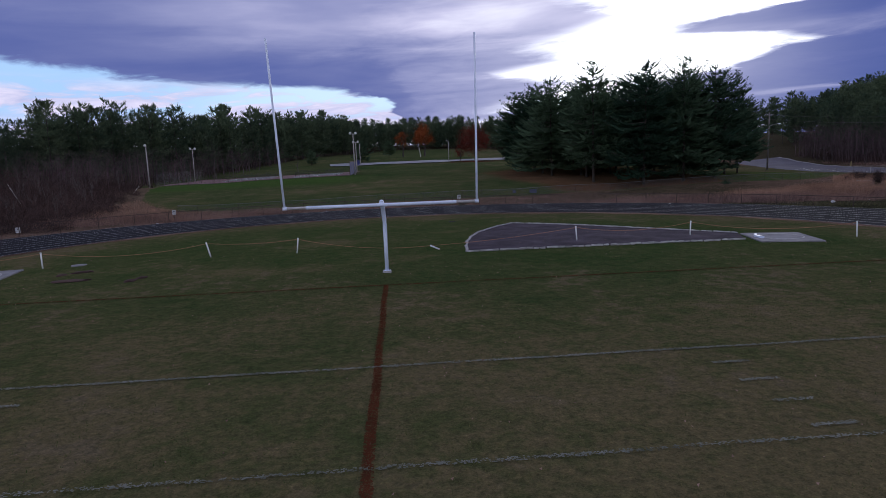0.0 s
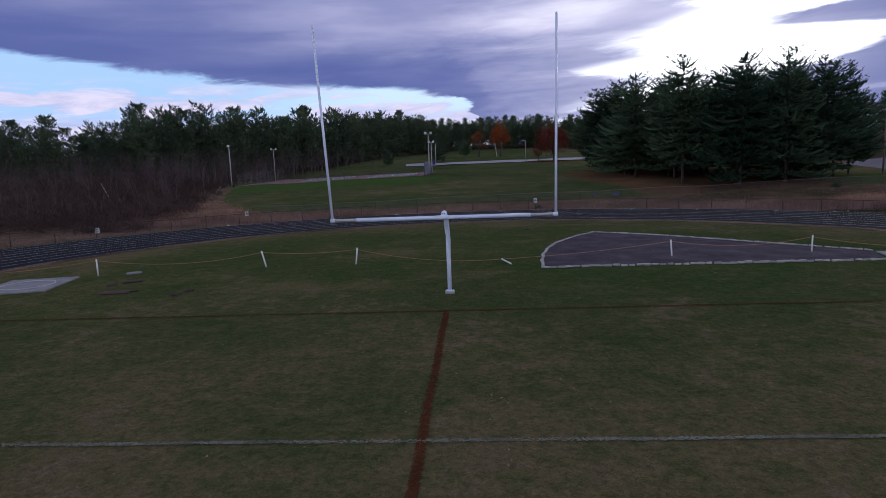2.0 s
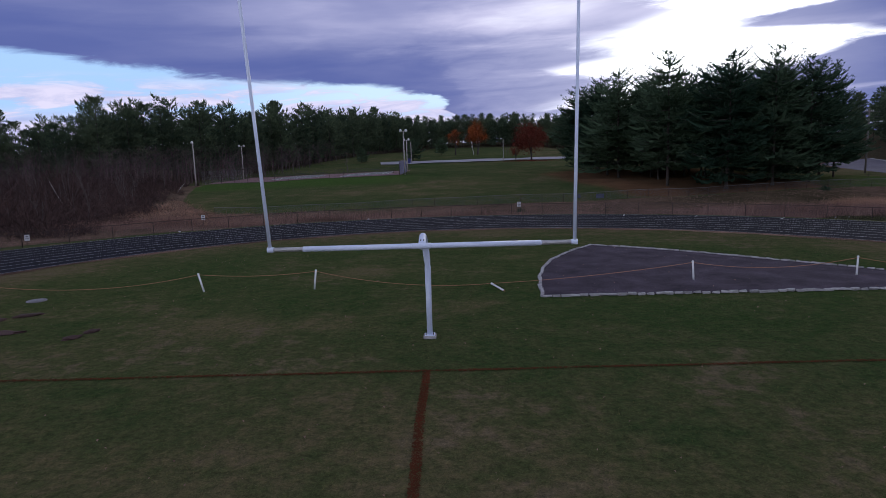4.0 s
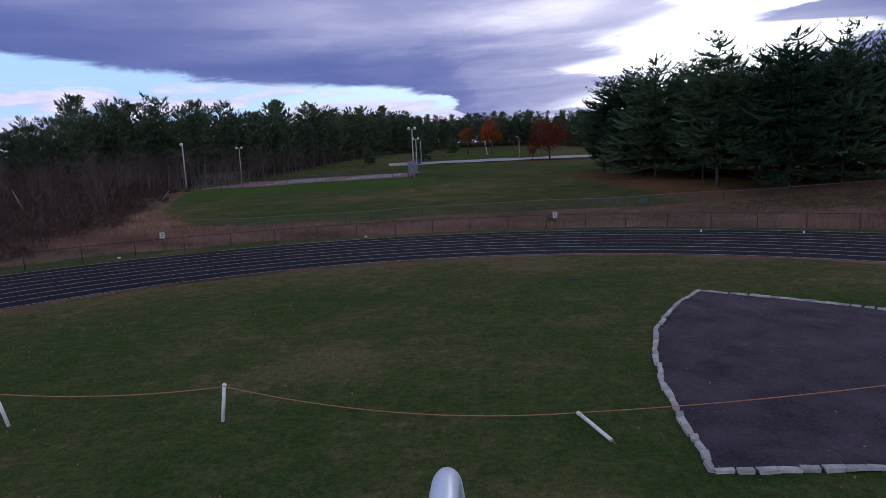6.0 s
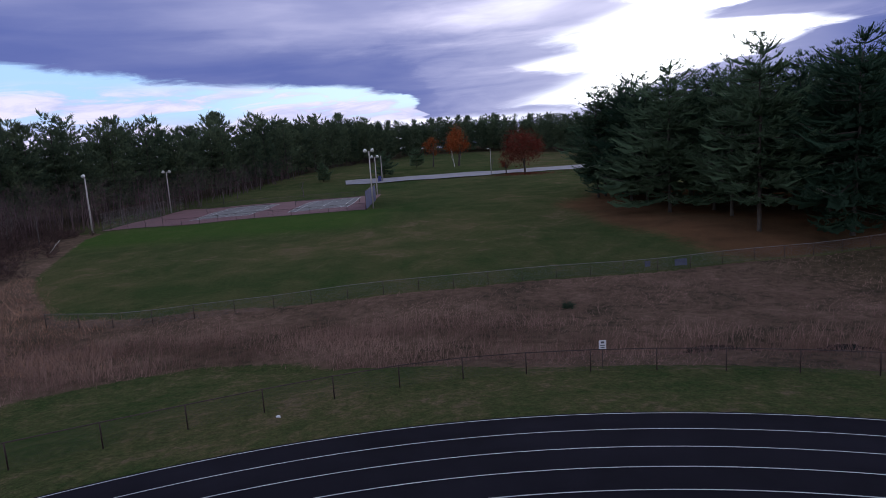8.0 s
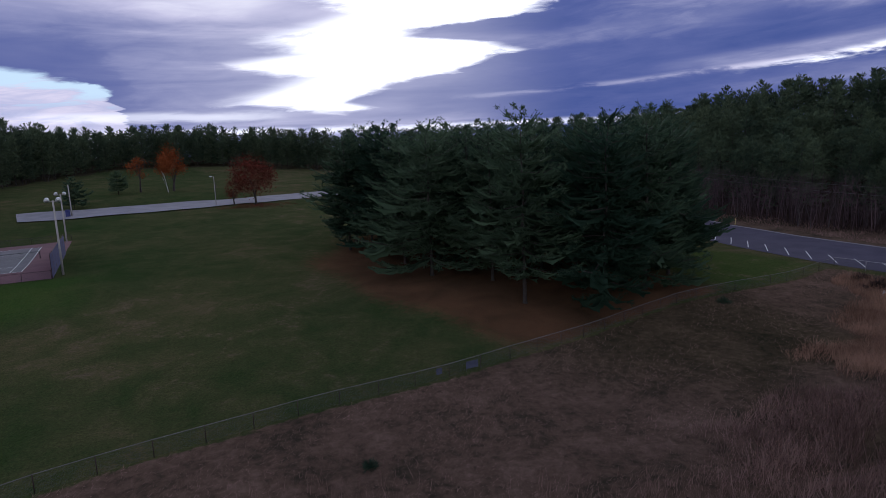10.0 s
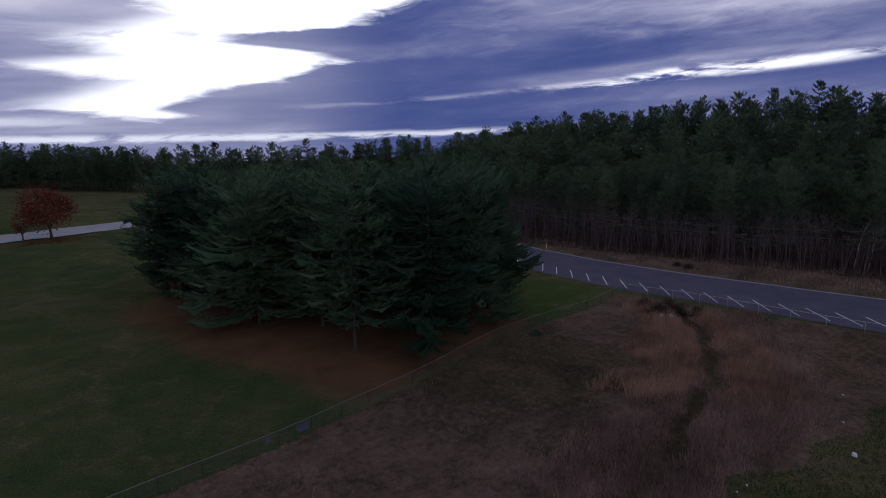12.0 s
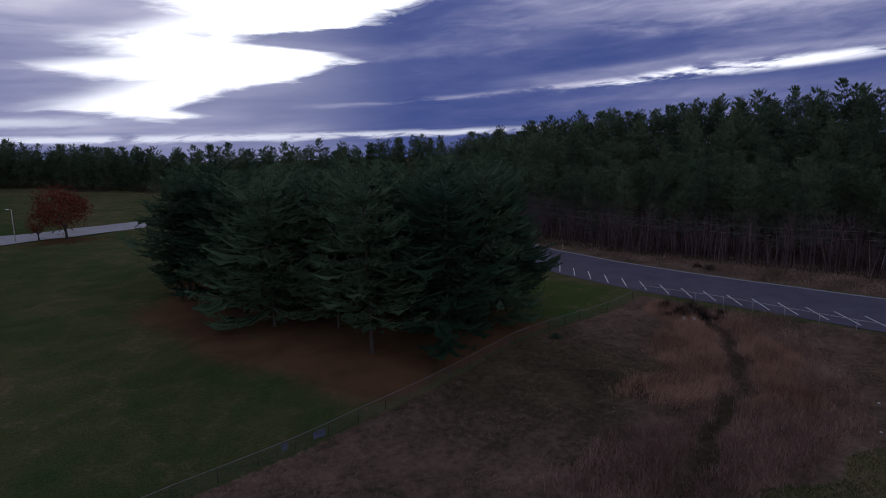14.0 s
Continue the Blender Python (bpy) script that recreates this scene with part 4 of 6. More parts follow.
build_fence("low rusty chain-link fence following the outside of the track", near_fence_points(), 1.06, 3.05, M_STEEL, M_LINKS)
build_fence("chain-link fence between wet meadow and sloping lawn", list(zip(FENCE_X, FENCE_Y)), 1.15, 3.05, M_STEEL, M_LINKS2, rail_mat=M_RAIL)
build_fence("grey chain-link fence along the parking strip", [(76.6, 72.8), (76.4, 62), (75.4, 48), (75.2, 36), (75.2, 10)], 1.2, 3.6, M_GALV, M_LINKS2)


def build_sign(x, y, z, w, h, rot, mat, label, bars, post=True):
    sgn = thing("sign", label, "sign", "fence signs", at=pose(x, y, z, 0, 0, rot))
    part("panel", box_mesh("panel", (w, 0.015, h), mat, (0, 0, 0), 0.004), sgn)
    for bx, bz, bw, bh in bars:
        part("print", box_mesh("print", (bw, 0.004, bh), M_INK, (bx, -0.011, bz)), sgn)
    if post:
        part("stake", tube_mesh("stake", [(0, 0.03, -1.55), (0, 0.03, h / 2)], 0.02, M_STEEL, 6), sgn)


build_sign(7.55, 46.62, 0.5, 0.36, 0.48, 0, M_SIGN, "small white notice with dark print above the track fence", [(0, 0.13, 0.16, 0.1), (0, -0.02, 0.24, 0.04), (0, -0.12, 0.2, 0.04)])
build_sign(-24.4, 46.0, 0.12, 0.36, 0.48, 20, M_SIGN, "small white notice with dark print beyond the track fence", [(0, 0.1, 0.16, 0.1), (0, -0.08, 0.26, 0.05)])
build_sign(-33.2, 33.0, -0.05, 0.36, 0.48, 45, M_SIGN, "small white notice with dark print on the track fence", [(0, 0.1, 0.16, 0.1), (0, -0.08, 0.26, 0.05)])
build_sign(18.6, 70.1, -0.35, 0.5, 0.5, 0, M_BANNER, "pale weathered notice on the lawn fence", [(0, 0.1, 0.3, 0.05), (0, -0.02, 0.36, 0.04)], False)
build_sign(21.6, 70.15, -0.4, 1.1, 0.6, 0, M_BANNER, "faded blue banner tied to the lawn fence", [], False)


# ---- courts, roads ----
def build_courts():
    f = lambda x, y: (x, y - 0.05 * (x + 10.5))
    c = thing("tennis_court", "worn red tennis court surface with faded green playing areas", "tennis court", kind="structure", data=ribbon("tennis_court", [f(-56, 119), f(-56, 156)], [f(-10.6, 119), f(-10.6, 156)], M_RED, 0.05, 1.5))
    for x0 in (-25.6, -43.6):
        part("playing_area", ribbon("playing_area", [f(x0, 126.4), f(x0, 150.4)], [f(x0 + 11, 126.4), f(x0 + 11, 150.4)], M_GREEN, 0.06, 1.5), c, "faded grey-green playing area")
        for x in (x0 + 0.03, x0 + 1.4, x0 + 9.6, x0 + 10.94):
            part("court_line", line_strip("court_line", [f(x, 126.5), f(x, 138), f(x, 150.3)], 0.1, M_LINE, 0.072, 1.5), c)
        for y in (126.5, 132.0, 144.8, 150.3):
            i = 1.4 if 130 < y < 146 else 0.0
            part("court_line", line_strip("court_line", [f(x0 + i, y), f(x0 + 5.5, y), f(x0 + 11 - i, y)], 0.1, M_LINE, 0.072, 1.5), c)
        part("court_line", line_strip("court_line", [f(x0 + 5.5, 132), f(x0 + 5.5, 138), f(x0 + 5.5, 144.8)], 0.1, M_LINE, 0.072, 1.5), c)
        net = thing("tennis_net", "dark tennis net with white top band between posts", "net", "tennis nets", at=pose(0, 0, 0))
        ends = [f(x0 - 0.9, 138.4), f(x0 + 5.5, 138.4), f(x0 + 11.9, 138.4)]
        ends = [(x, y, gz1(x, y) + 0.05) for x, y in ends]
        for e in (ends[0], ends[2]):
            part("net_post", tube_mesh("net_post", [e, (e[0], e[1], e[2] + 1.1)], 0.05, M_DARK, 8), net)
        part("top_band", tube_mesh("top_band", [(e[0], e[1], e[2] + h) for e, h in zip(ends, (1.05, 0.93, 1.05))], 0.035, M_DARK, 6), net)
        for a, b in zip(ends, ends[1:]):
            part("netting", link_panel("netting", a, b, 0.05, 0.95, M_LINKS), net)
    build_fence("low dark chain-link fence along the front of the courts", [f(-45, 118.9), f(-10.6, 118.9)], 1.1, 3.05, M_STEEL, M_LINKS, group="court fences")
    build_fence("tall chain-link fence at the corner of the courts", [f(-45, 118.9), f(-56, 118.9), f(-56.1, 156)], 3.0, 3.05, M_STEEL, M_LINKS2, rails=(1.0, 0.5), group="court fences")
    build_fence("tall chain-link fence behind the courts", [f(-56, 156.1), f(-10.6, 156.1)], 1.2, 3.05, M_STEEL, M_LINKS, group="court fences")
    build_fence("tall court fence hung with blue windscreen", [f(-10.5, 118.9), f(-10.5, 140)], 3.2, 3.05, M_STEEL, M_LINKS2, group="court fences", rails=(1.0,), screen=M_BLUE)


build_courts()
ROAD_NEAR = [(75.6, -80), (75.6, 10), (75.7, 39.5), (76.1, 49), (76.8, 62.6), (77.8, 75.9), (79.9, 86.8), (84.0, 101.6), (89.4, 116), (95.7, 133), (101, 151)]
ROAD_FAR = [(91.6, -80), (91.6, 10), (91.6, 42.7), (91.7, 53.2), (92.4, 65.4), (93.4, 74.9), (95.8, 89.4), (99.7, 106), (105, 121.8), (110.2, 136.6), (115.6, 152.5)]


def build_roads():
    road = thing("road", "grey asphalt road with a marked parking strip", "road", kind="structure", data=ribbon("road", ROAD_NEAR, ROAD_FAR, M_ASPH, 0.06, 1.2))
    near = np.array(ROAD_NEAR)
    for k in range(-6, 16):
        y = 46.9 + 3.15 * k + 0.021 * max(k, 0) ** 2
        x = np.interp(y, near[:, 1], near[:, 0]) + 0.95
        slope = np.interp(y + 2, near[:, 1], near[:, 0]) - np.interp(y, near[:, 1], near[:, 0])
        part("parking_stripe", line_strip("parking_stripe", [(x, y), (x + 2.3 + 0.6 * slope, y + 1.9), (x + 4.4 + 1.2 * slope, y + 3.7)], 0.125, M_LINE, 0.085, 0.8), road)
    for k, (x, y) in enumerate(((80.0, 39.0), (80.8, 38.5), (81.4, 39.2))):
        part("pavement_marking", line_strip("pavement_marking", [(x, y), (x + 0.3, y + 0.5), (x + 0.1, y + 1.1)], 0.2, M_LINE, 0.085, 0.6), road)
    n = np.array(ROAD_FAR)
    part("edge_strip", ribbon("edge_strip", n + (-0.02, 0), n + (0.7, 0), M_CONC, 0.075, 1.2), road, "sandy pale road edge")
    thing("driveway", "pale narrow asphalt driveway across the upper lawn", "driveway", kind="structure", data=ribbon("driveway", [(-22, 184), (-10, 183.0), (6, 184.5), (18, 186.5), (29, 188.5), (45, 194), (72, 204), (110, 221)], [(-24, 199), (-10, 197.5), (6, 199), (18, 199.5), (29, 200), (45, 204), (72, 213), (110, 230)], M_DRIVE, 0.22, 2.0))


build_roads()


# ---- lamps and poles ----
def build_flood(x, y, h, heads, label, mat=M_POLE, face=0.0):
    p = thing("light_pole", label, "light pole", "light poles", at=pose(x, y, gz1(x, y), 0, 0, face))
    part("pole", tube_mesh("pole", [(0, 0, -0.2), (0, 0, h)], [0.15, 0.10], mat, 10), p)
    if heads > 1:
        part("cross_arm", box_mesh("cross_arm", (1.5, 0.1, 0.1), mat, (0, 0, h - 0.15), 0.01), p)
    for k in range(heads):
        dx = 0.0 if heads == 1 else (-0.62 + 1.24 * k / (heads - 1))
        bm = bmesh.new()
        tube(bm, [(dx, -0.05, h + 0.34), (dx, -0.12, h + 0.25), (dx, -0.3, h + 0.1), (dx, -0.42, h + 0.0)], [0.08, 0.2, 0.3, 0.34], 12)
        bmesh.ops.recalc_face_normals(bm, faces=bm.faces)
        lamp = part("lamp_head", bm_mesh("lamp_head", bm, M_LAMP, True), p, "white floodlight housing")
        part("bracket", tube_mesh("bracket", [(dx, 0, h - 0.15), (dx, -0.05, h + 0.2)], 0.03, M_DARK, 6), p)
    return p


build_flood(-9.54, 121.4, 9.7, 2, "tall weathered pole with two white floodlights beside the court")
build_flood(-11.3, 155.0, 8.6, 2, "weathered pole with two white floodlights behind the court")
build_flood(-56.2, 119.5, 9.4, 1, "tall weathered pole with a single white floodlight")
build_flood(-57.0, 153.0, 9.0, 2, "weathered pole with two floodlights at the back of the courts", face=25)
build_flood(-12.2, 187.5, 7.2, 0, "bare service pole at the driveway's end")
box = thing("service_box", "dark blue service box at the foot of a pole", "box", at=pose(-12.9, 187.2, gz1(-12.9, 187.2)))
part("housing", box_mesh("housing", (0.9, 0.7, 1.7), M_BLUE, (0, 0, 0.85), 0.03), box)
part("lid", box_mesh("lid", (1.0, 0.8, 0.08), M_DARK, (0, 0, 1.74), 0.02), box)


def build_street_lamp(x, y, h):
    p = thing("street_lamp", "slim pale lamp post beside the driveway", "lamp post", at=pose(x, y, gz1(x, y)))
    part("pole", tube_mesh("pole", [(0, 0, -0.2), (0, 0, h)], [0.11, 0.07], M_POLE, 10), p)
    part("arm", tube_mesh("arm", [(0, 0, h - 0.1), (-0.5, 0, h + 0.05)], 0.03, M_POLE, 6), p)
    part("lamp_head", box_mesh("lamp_head", (0.7, 0.3, 0.14), M_LAMP, (-0.7, 0, h + 0.05), 0.04), p)


build_street_lamp(18.72, 189.7, 7.2)


def build_utility(x, y, h, lamp, rot=0.0):
    p = thing("utility_pole", "weathered wooden utility pole with cross arm", "utility pole", "utility poles", at=pose(x, y, gz1(x, y), 0, 0, rot))
    part("pole", tube_mesh("pole", [(0, 0, -0.3), (0, 0, h)], [0.18, 0.12], M_WOODPOLE, 10), p)
    part("cross_arm", box_mesh("cross_arm", (2.4, 0.12, 0.12), M_WOODPOLE, (0, 0, h - 0.6), 0.01), p)
    for dx in (-1.1, -0.5, 0.5, 1.1):
        part("insulator", tube_mesh("insulator", [(dx, 0, h - 0.54), (dx, 0, h - 0.36)], [0.05, 0.035], M_LAMP, 8), p)
    if lamp:
        part("lamp_arm", tube_mesh("lamp_arm", [(0, 0, h - 3.0), (0.9, -0.5, h - 2.6), (1.7, -0.9, h - 2.55)], 0.035, M_GALV, 6), p)
        part("lamp_head", box_mesh("lamp_head", (0.7, 0.3, 0.16), M_LAMP, (1.95, -1.0, h - 2.55), 0.05), p, "pale street light head")


def build_wire(a, b, sag, label):
    pts = []
    for k in range(41):
        t = k / 40
        pts.append((a[0] + (b[0] - a[0]) * t, a[1] + (b[1] - a[1]) * t, a[2] + (b[2] - a[2]) * t - sag * 4 * t * (1 - t)))
    thing("overhead_wire", label, "wire", "overhead wires", data=tube_mesh("overhead_wire", pts, 0.02, M_RAIL, 5))


build_utility(82.4, 105.5, 12.5, True, 20)
build_utility(98.0, 16.0, 11.5, False)
build_utility(90.0, 363.0, 11.5, False)
Z1, Z2 = gz1(82.4, 105.5) + 11.9, gz1(98, 16) + 10.6
build_wire((82.4, 105.5, Z1), (98.0, 16.0, Z2), 2.6, "thin grey overhead wire along the road")
build_wire((82.4, 105.5, Z1 - 0.9), (98.0, 16.0, Z2 - 0.9), 2.8, "thin grey overhead wire along the road")
build_wire((90, 363, gz1(90, 363) + 11), (-60, 420, gz1(-60, 420) + 11), 2.0, "thin grey overhead wire across the far lawn")


# ---- trees ----
def unit(v):
    return v / np.maximum(np.linalg.norm(v, axis=-1, keepdims=True), 1e-9)


def slivers(P, D, L, W, rng, single=False, flat=0.0):
    """Thin leaf shapes: roots P, directions D, lengths L, widths W; single: one triangle each."""
    n = len(P)
    D = unit(D)
    if single:
        face = rng.normal(size=(n, 3)) * (1 - flat) + np.array([0, 0, 1.6 * flat])
        side = unit(np.cross(D, face)) * (np.asarray(W) / 2)[:, None]
        V = np.stack([P + side, P + D * np.asarray(L)[:, None], P - side], 1).reshape(-1, 3)
        return V, np.arange(n * 3).reshape(n, 3)
    side = unit(np.cross(D, rng.normal(size=(n, 3)))) * (np.asarray(W) / 2)[:, None]
    mid = P + D * (np.asarray(L) * 0.45)[:, None]
    V = np.stack([P, mid + side, P + D * np.asarray(L)[:, None], mid - side], 1).reshape(-1, 3)
    a = np.arange(n) * 4
    F = np.concatenate([np.stack([a, a + 1, a + 2], 1), np.stack([a, a + 2, a + 3], 1)])
    return V, F


def pine_foliage(rng, H, R, base, whorls, per, dens, tri, L, W, power=0.6, core=300, loose=0.10, fronds=3, teeth=4):
    """Needle tufts and limb lines of a white pine: whorls of flat, leaf-shaped boughs with dark gaps between, shortening to a ragged rounded top."""
    P, D, K, limbs = [], [], [], []
    lobes = rng.uniform(0, 2 * math.pi, 3)

    def profile(u):
        return min(1.0, 0.74 + 1.2 * u) * (1 - u ** 2.1) ** power + 0.045

    hV, hF = [], []

    def frond(root, way, ln, half, teeth, sag):
        """A jagged blade of needles along a side branch, drooping from its own midrib."""
        flat = np.array([-way[1], way[0], 0.0]) / max(1e-6, math.hypot(way[0], way[1]))
        t = np.linspace(0.0, 1.0, teeth) + rng.uniform(-0.4, 0.4, teeth) / teeth * (np.arange(teeth) > 0)
        mid = root + way * (ln * t)[:, None]
        mid[:, 2] += ln * (0.16 * t ** 3 - 0.05 * np.sin(t * math.pi))
        wide = half * (np.sin(np.clip(t * 0.8 + 0.16, 0, 1) * math.pi) ** 0.8 + 0.06) * np.where(np.arange(teeth) % 2, 1.15, 0.55) * rng.uniform(0.7, 1.25, teeth)
        roll = rng.normal(scale=0.32)
        rows = [mid]
        for side in (-1, 1):
            o = mid + flat * (side * wide)[:, None] + way * (0.45 * wide)[:, None]
            o[:, 2] += side * roll * wide - sag * wide + rng.normal(scale=0.10 * half, size=teeth)
            rows.append(o)
        at = sum(len(v) for v in hV)
        hV.append(np.concatenate(rows))
        for r in range(teeth - 1):
            for row in (1, 2):
                a, c = at + r, at + row * teeth + r
                hF.extend([(a, a + 1, c + 1), (a, c + 1, c)])

    for k in range(whorls):
        u0 = ((k + rng.uniform(0.2, 0.8)) / whorls) ** 0.86
        turn = rng.uniform(0, 2 * math.pi)
        m = per if u0 < 0.85 else max(3, per - 1)
        for b in range(m):
            u = min(max(u0 + rng.normal(scale=loose / whorls), 0.0), 0.985)
            z = base + (H - base) * u
            az = turn + (b + rng.uniform(-0.28, 0.28)) * 2 * math.pi / m
            lobe = 1 + 0.15 * math.sin(az + lobes[0] + 5 * u) + 0.12 * math.sin(2 * az + lobes[1] - 7 * u)
            ln = R * profile(u) * lobe * rng.uniform(0.66 - loose * 0.5, 1.20 + loose * 0.3)
            rise = -0.16 + 0.26 * u + 0.42 * u ** 4 + rng.uniform(-0.07, 0.07)
            d = np.array([math.cos(az), math.sin(az), 0.0])
            lat = np.array([-math.sin(az), math.cos(az), 0.0])
            n = max(5, int(dens * (0.42 * ln * ln + 0.8 * ln)))
            t = rng.uniform(0.02, 1.0, n) ** 0.6
            half = ln * 0.40 * np.sin(np.clip(t * 0.86 + 0.06, 0, 1) * math.pi) ** 0.7 + 0.08
            off = rng.uniform(-1, 1, n) * half
            pos = d[None] * (ln * t)[:, None] + lat[None] * off[:, None]
            pos[:, 2] += z + ln * (rise * t + 0.20 * t ** 3 - 0.05 * np.sin(t * math.pi)) - 0.10 * np.abs(off) + rng.normal(scale=0.05, size=n)
            dirs = d[None] * 0.55 + lat[None] * (off / np.maximum(half, 0.1) * 0.6)[:, None] + np.array([0, 0, 0.22 + 0.5 * u * u])[None]
            for f in range(fronds if u < 0.8 else 2):
                t0 = 0.0 if f == 0 else rng.uniform(0.12, 0.62)
                swing = rng.uniform(-0.12, 0.12) if f == 0 else (0.35 + 0.45 * rng.random()) * (-1 if f % 2 else 1)
                way = d * math.cos(swing) + lat * math.sin(swing)
                way[2] = rise + rng.uniform(-0.06, 0.06)
                root = d * (ln * t0)
                root[2] += z + ln * (rise * t0 + 0.20 * t0 ** 3 - 0.05 * math.sin(t0 * math.pi))
                frond(root, way, ln * (1.0 if f == 0 else 0.55 * (1.1 - 0.4 * t0)), (ln * (0.16 if teeth < 5 else 0.07) + 0.06) * (1 - 0.35 * u ** 5), teeth, 0.25)
            P.append(np.repeat(pos, tri, 0) + rng.normal(scale=0.16 * L + 0.02, size=(n * tri, 3)) * np.array([1, 1, 0.5]))
            D.append(np.repeat(dirs, tri, 0) + rng.normal(scale=0.34, size=(n * tri, 3)))
            K.append(np.full(n * tri, 0.72 + 0.28 * (1 - u)))
            limbs.append((np.array([0, 0, z]), np.array([0, 0, z + ln * (rise * 0.5 - 0.03)]) + d * ln * 0.5, np.array([0, 0, z + ln * (rise + 0.16)]) + d * ln * 0.95, 0.010 * ln + 0.010))
    # inner twigs and the leader
    q = rng.uniform(0.0, 0.95, core)
    a = rng.uniform(0, 2 * math.pi, core)
    rr = R * 0.5 * np.sqrt(rng.uniform(0, 1, core)) * (1 - q ** 2) ** power
    P.append(np.stack([rr * np.cos(a), rr * np.sin(a), base + (H - base) * q], 1))
    D.append(np.stack([np.cos(a), np.sin(a), rng.uniform(-0.3, 0.3, core)], 1) + rng.normal(scale=0.5, size=(core, 3)))
    K.append(np.full(core, 1.8))
    m = max(12, 4 * tri)
    P.append(np.stack([rng.normal(scale=0.10, size=m), rng.normal(scale=0.10, size=m), H - rng.uniform(0.5, 1.9, m)], 1))
    D.append(np.array([0, 0, 0.7])[None] + rng.normal(scale=0.5, size=(m, 3)))
    K.append(np.full(m, 0.8))
    P, D, K = np.concatenate(P), np.concatenate(D), np.concatenate(K)
    return P, D, K * L * rng.uniform(0.65, 1.35, len(P)), K * W * rng.uniform(0.7, 1.3, len(P)), limbs, np.concatenate(hV), np.array(hF)


def pine_crown(rng, *shape):
    """Vertices and faces of a crown, its fronds first, its limb lines and how the two kinds of leaf differ in tone."""
    P, D, L, W, limbs, hV, hF = pine_foliage(rng, *shape)
    V, F = slivers(P, D, L, W, rng, True, 0.5)
    dark = np.concatenate([np.full(len(hV), -0.05), np.full(len(V), 0.1)])
    return np.concatenate([hV, V]), np.concatenate([hF, F + len(hV)]), limbs, dark


def make_pine(seed, H, R, base):
    rng = np.random.default_rng(seed)
    V, F, limbs, dark = pine_crown(rng, H, R, base, 18, 5, 1.5, 8, 0.44, 0.10, 0.62, 200, 0.16, 6, 6)
    crown = np_mesh("crown", V, F, M_PINE)
    set_attr(crown, "tint", rng.uniform(0.3, 0.7) + dark)
    bm = bmesh.new()
    wob = [(rng.uniform(-0.12, 0.12), rng.uniform(-0.12, 0.12)) for _ in range(7)]
    tube(bm, [(0, 0, -0.3), (0, 0, 0.5)] + [(wob[k][0] * k / 3, wob[k][1] * k / 3, H * (k + 1) / 7.3) for k in range(7)], [0.34, 0.24, 0.22, 0.20, 0.17, 0.14, 0.10, 0.06, 0.02], 9)
    for a, b, c, r in limbs[::2]:
        tube(bm, [a, b, c], [r, r * 0.7, r * 0.3], 3, False)
    for _ in range(14):  # dead snags on the lower bole
        z = rng.uniform(1.2, base + 1.5)
        q = rng.uniform(0, 2 * math.pi)
        ln = rng.uniform(0.5, 1.8)
        tube(bm, [(0, 0, z), (math.cos(q) * ln, math.sin(q) * ln, z + rng.uniform(-0.2, 0.25))], [0.03, 0.008], 3, False)
    trunk = bm_mesh("trunk", bm, M_BARK, True)
    return trunk, crown


PINE_LABEL = "tall dark green white pine with layered boughs"
PINE_SIZES = ((20.4, 6.6, 2.3), (21.0, 6.0, 3.4), (19.4, 6.9, 1.9), (20.8, 6.2, 3.0), (18.4, 6.4, 1.5))  # height, crown radius, lowest bough
PINES = [make_pine(11 + k, h, r, b) for k, (h, r, b) in enumerate(PINE_SIZES)]
CLUMP_EDGE = [(27.5, 121), (29, 112), (31, 97), (34, 82), (41, 77), (50, 78), (57, 81.5), (64, 86), (68, 91), (64, 104), (54, 122), (41, 128)]


def inside(x, y, poly):
    hit = False
    for (x0, y0), (x1, y1) in zip(poly, poly[1:] + poly[:1]):
        if (y0 > y) != (y1 > y) and x < (x1 - x0) * (y - y0) / (y1 - y0) + x0:
            hit = not hit
    return hit


def build_clump():
    rng = random.Random(23)
    spots = [(35.0, 81.4), (42.6, 77.8), (50.2, 79.0), (57.6, 82.2), (66.4, 90.0), (63.6, 93.0), (31.2, 95.6), (31.4, 104.0), (27.9, 116.2), (29.6, 118.0), (32.4, 115.4), (36.5, 90.0)]
    kinds = [1, 2, 4, 0, 1, 3, 2, 0, 3, 1, 3, 0]
    tries = 0
    while len(spots) < 37 and tries < 4000:
        tries += 1
        x, y = rng.uniform(27, 68), rng.uniform(73, 128)
        if inside(x, y, CLUMP_EDGE) and all(math.hypot(x - a, y - b) > 5.6 for a, b in spots):
            spots.append((x, y))
            kinds.append(rng.randrange(5))
    for (x, y), k in zip(spots, kinds):
        trunk, crown = PINES[k]
        s = (20.3 + rng.uniform(-1.2, 0.3) - gz1(x, y)) / PINE_SIZES[k][0]  # the grove's tops are nearly level
        g = s * (0.78 if x > 62 else rng.uniform(0.86, 0.98))
        t = thing("pine_tree", PINE_LABEL, "pine tree", "pine grove", at=pose(x, y, gz1(x, y) - 0.05, rng.uniform(-1.5, 1.5), rng.uniform(-1.5, 1.5), rng.uniform(0, 360)) @ Matrix.Diagonal((g, g, s, 1)))
        part("trunk", trunk, t)
        part("crown", crown, t)


build_clump()


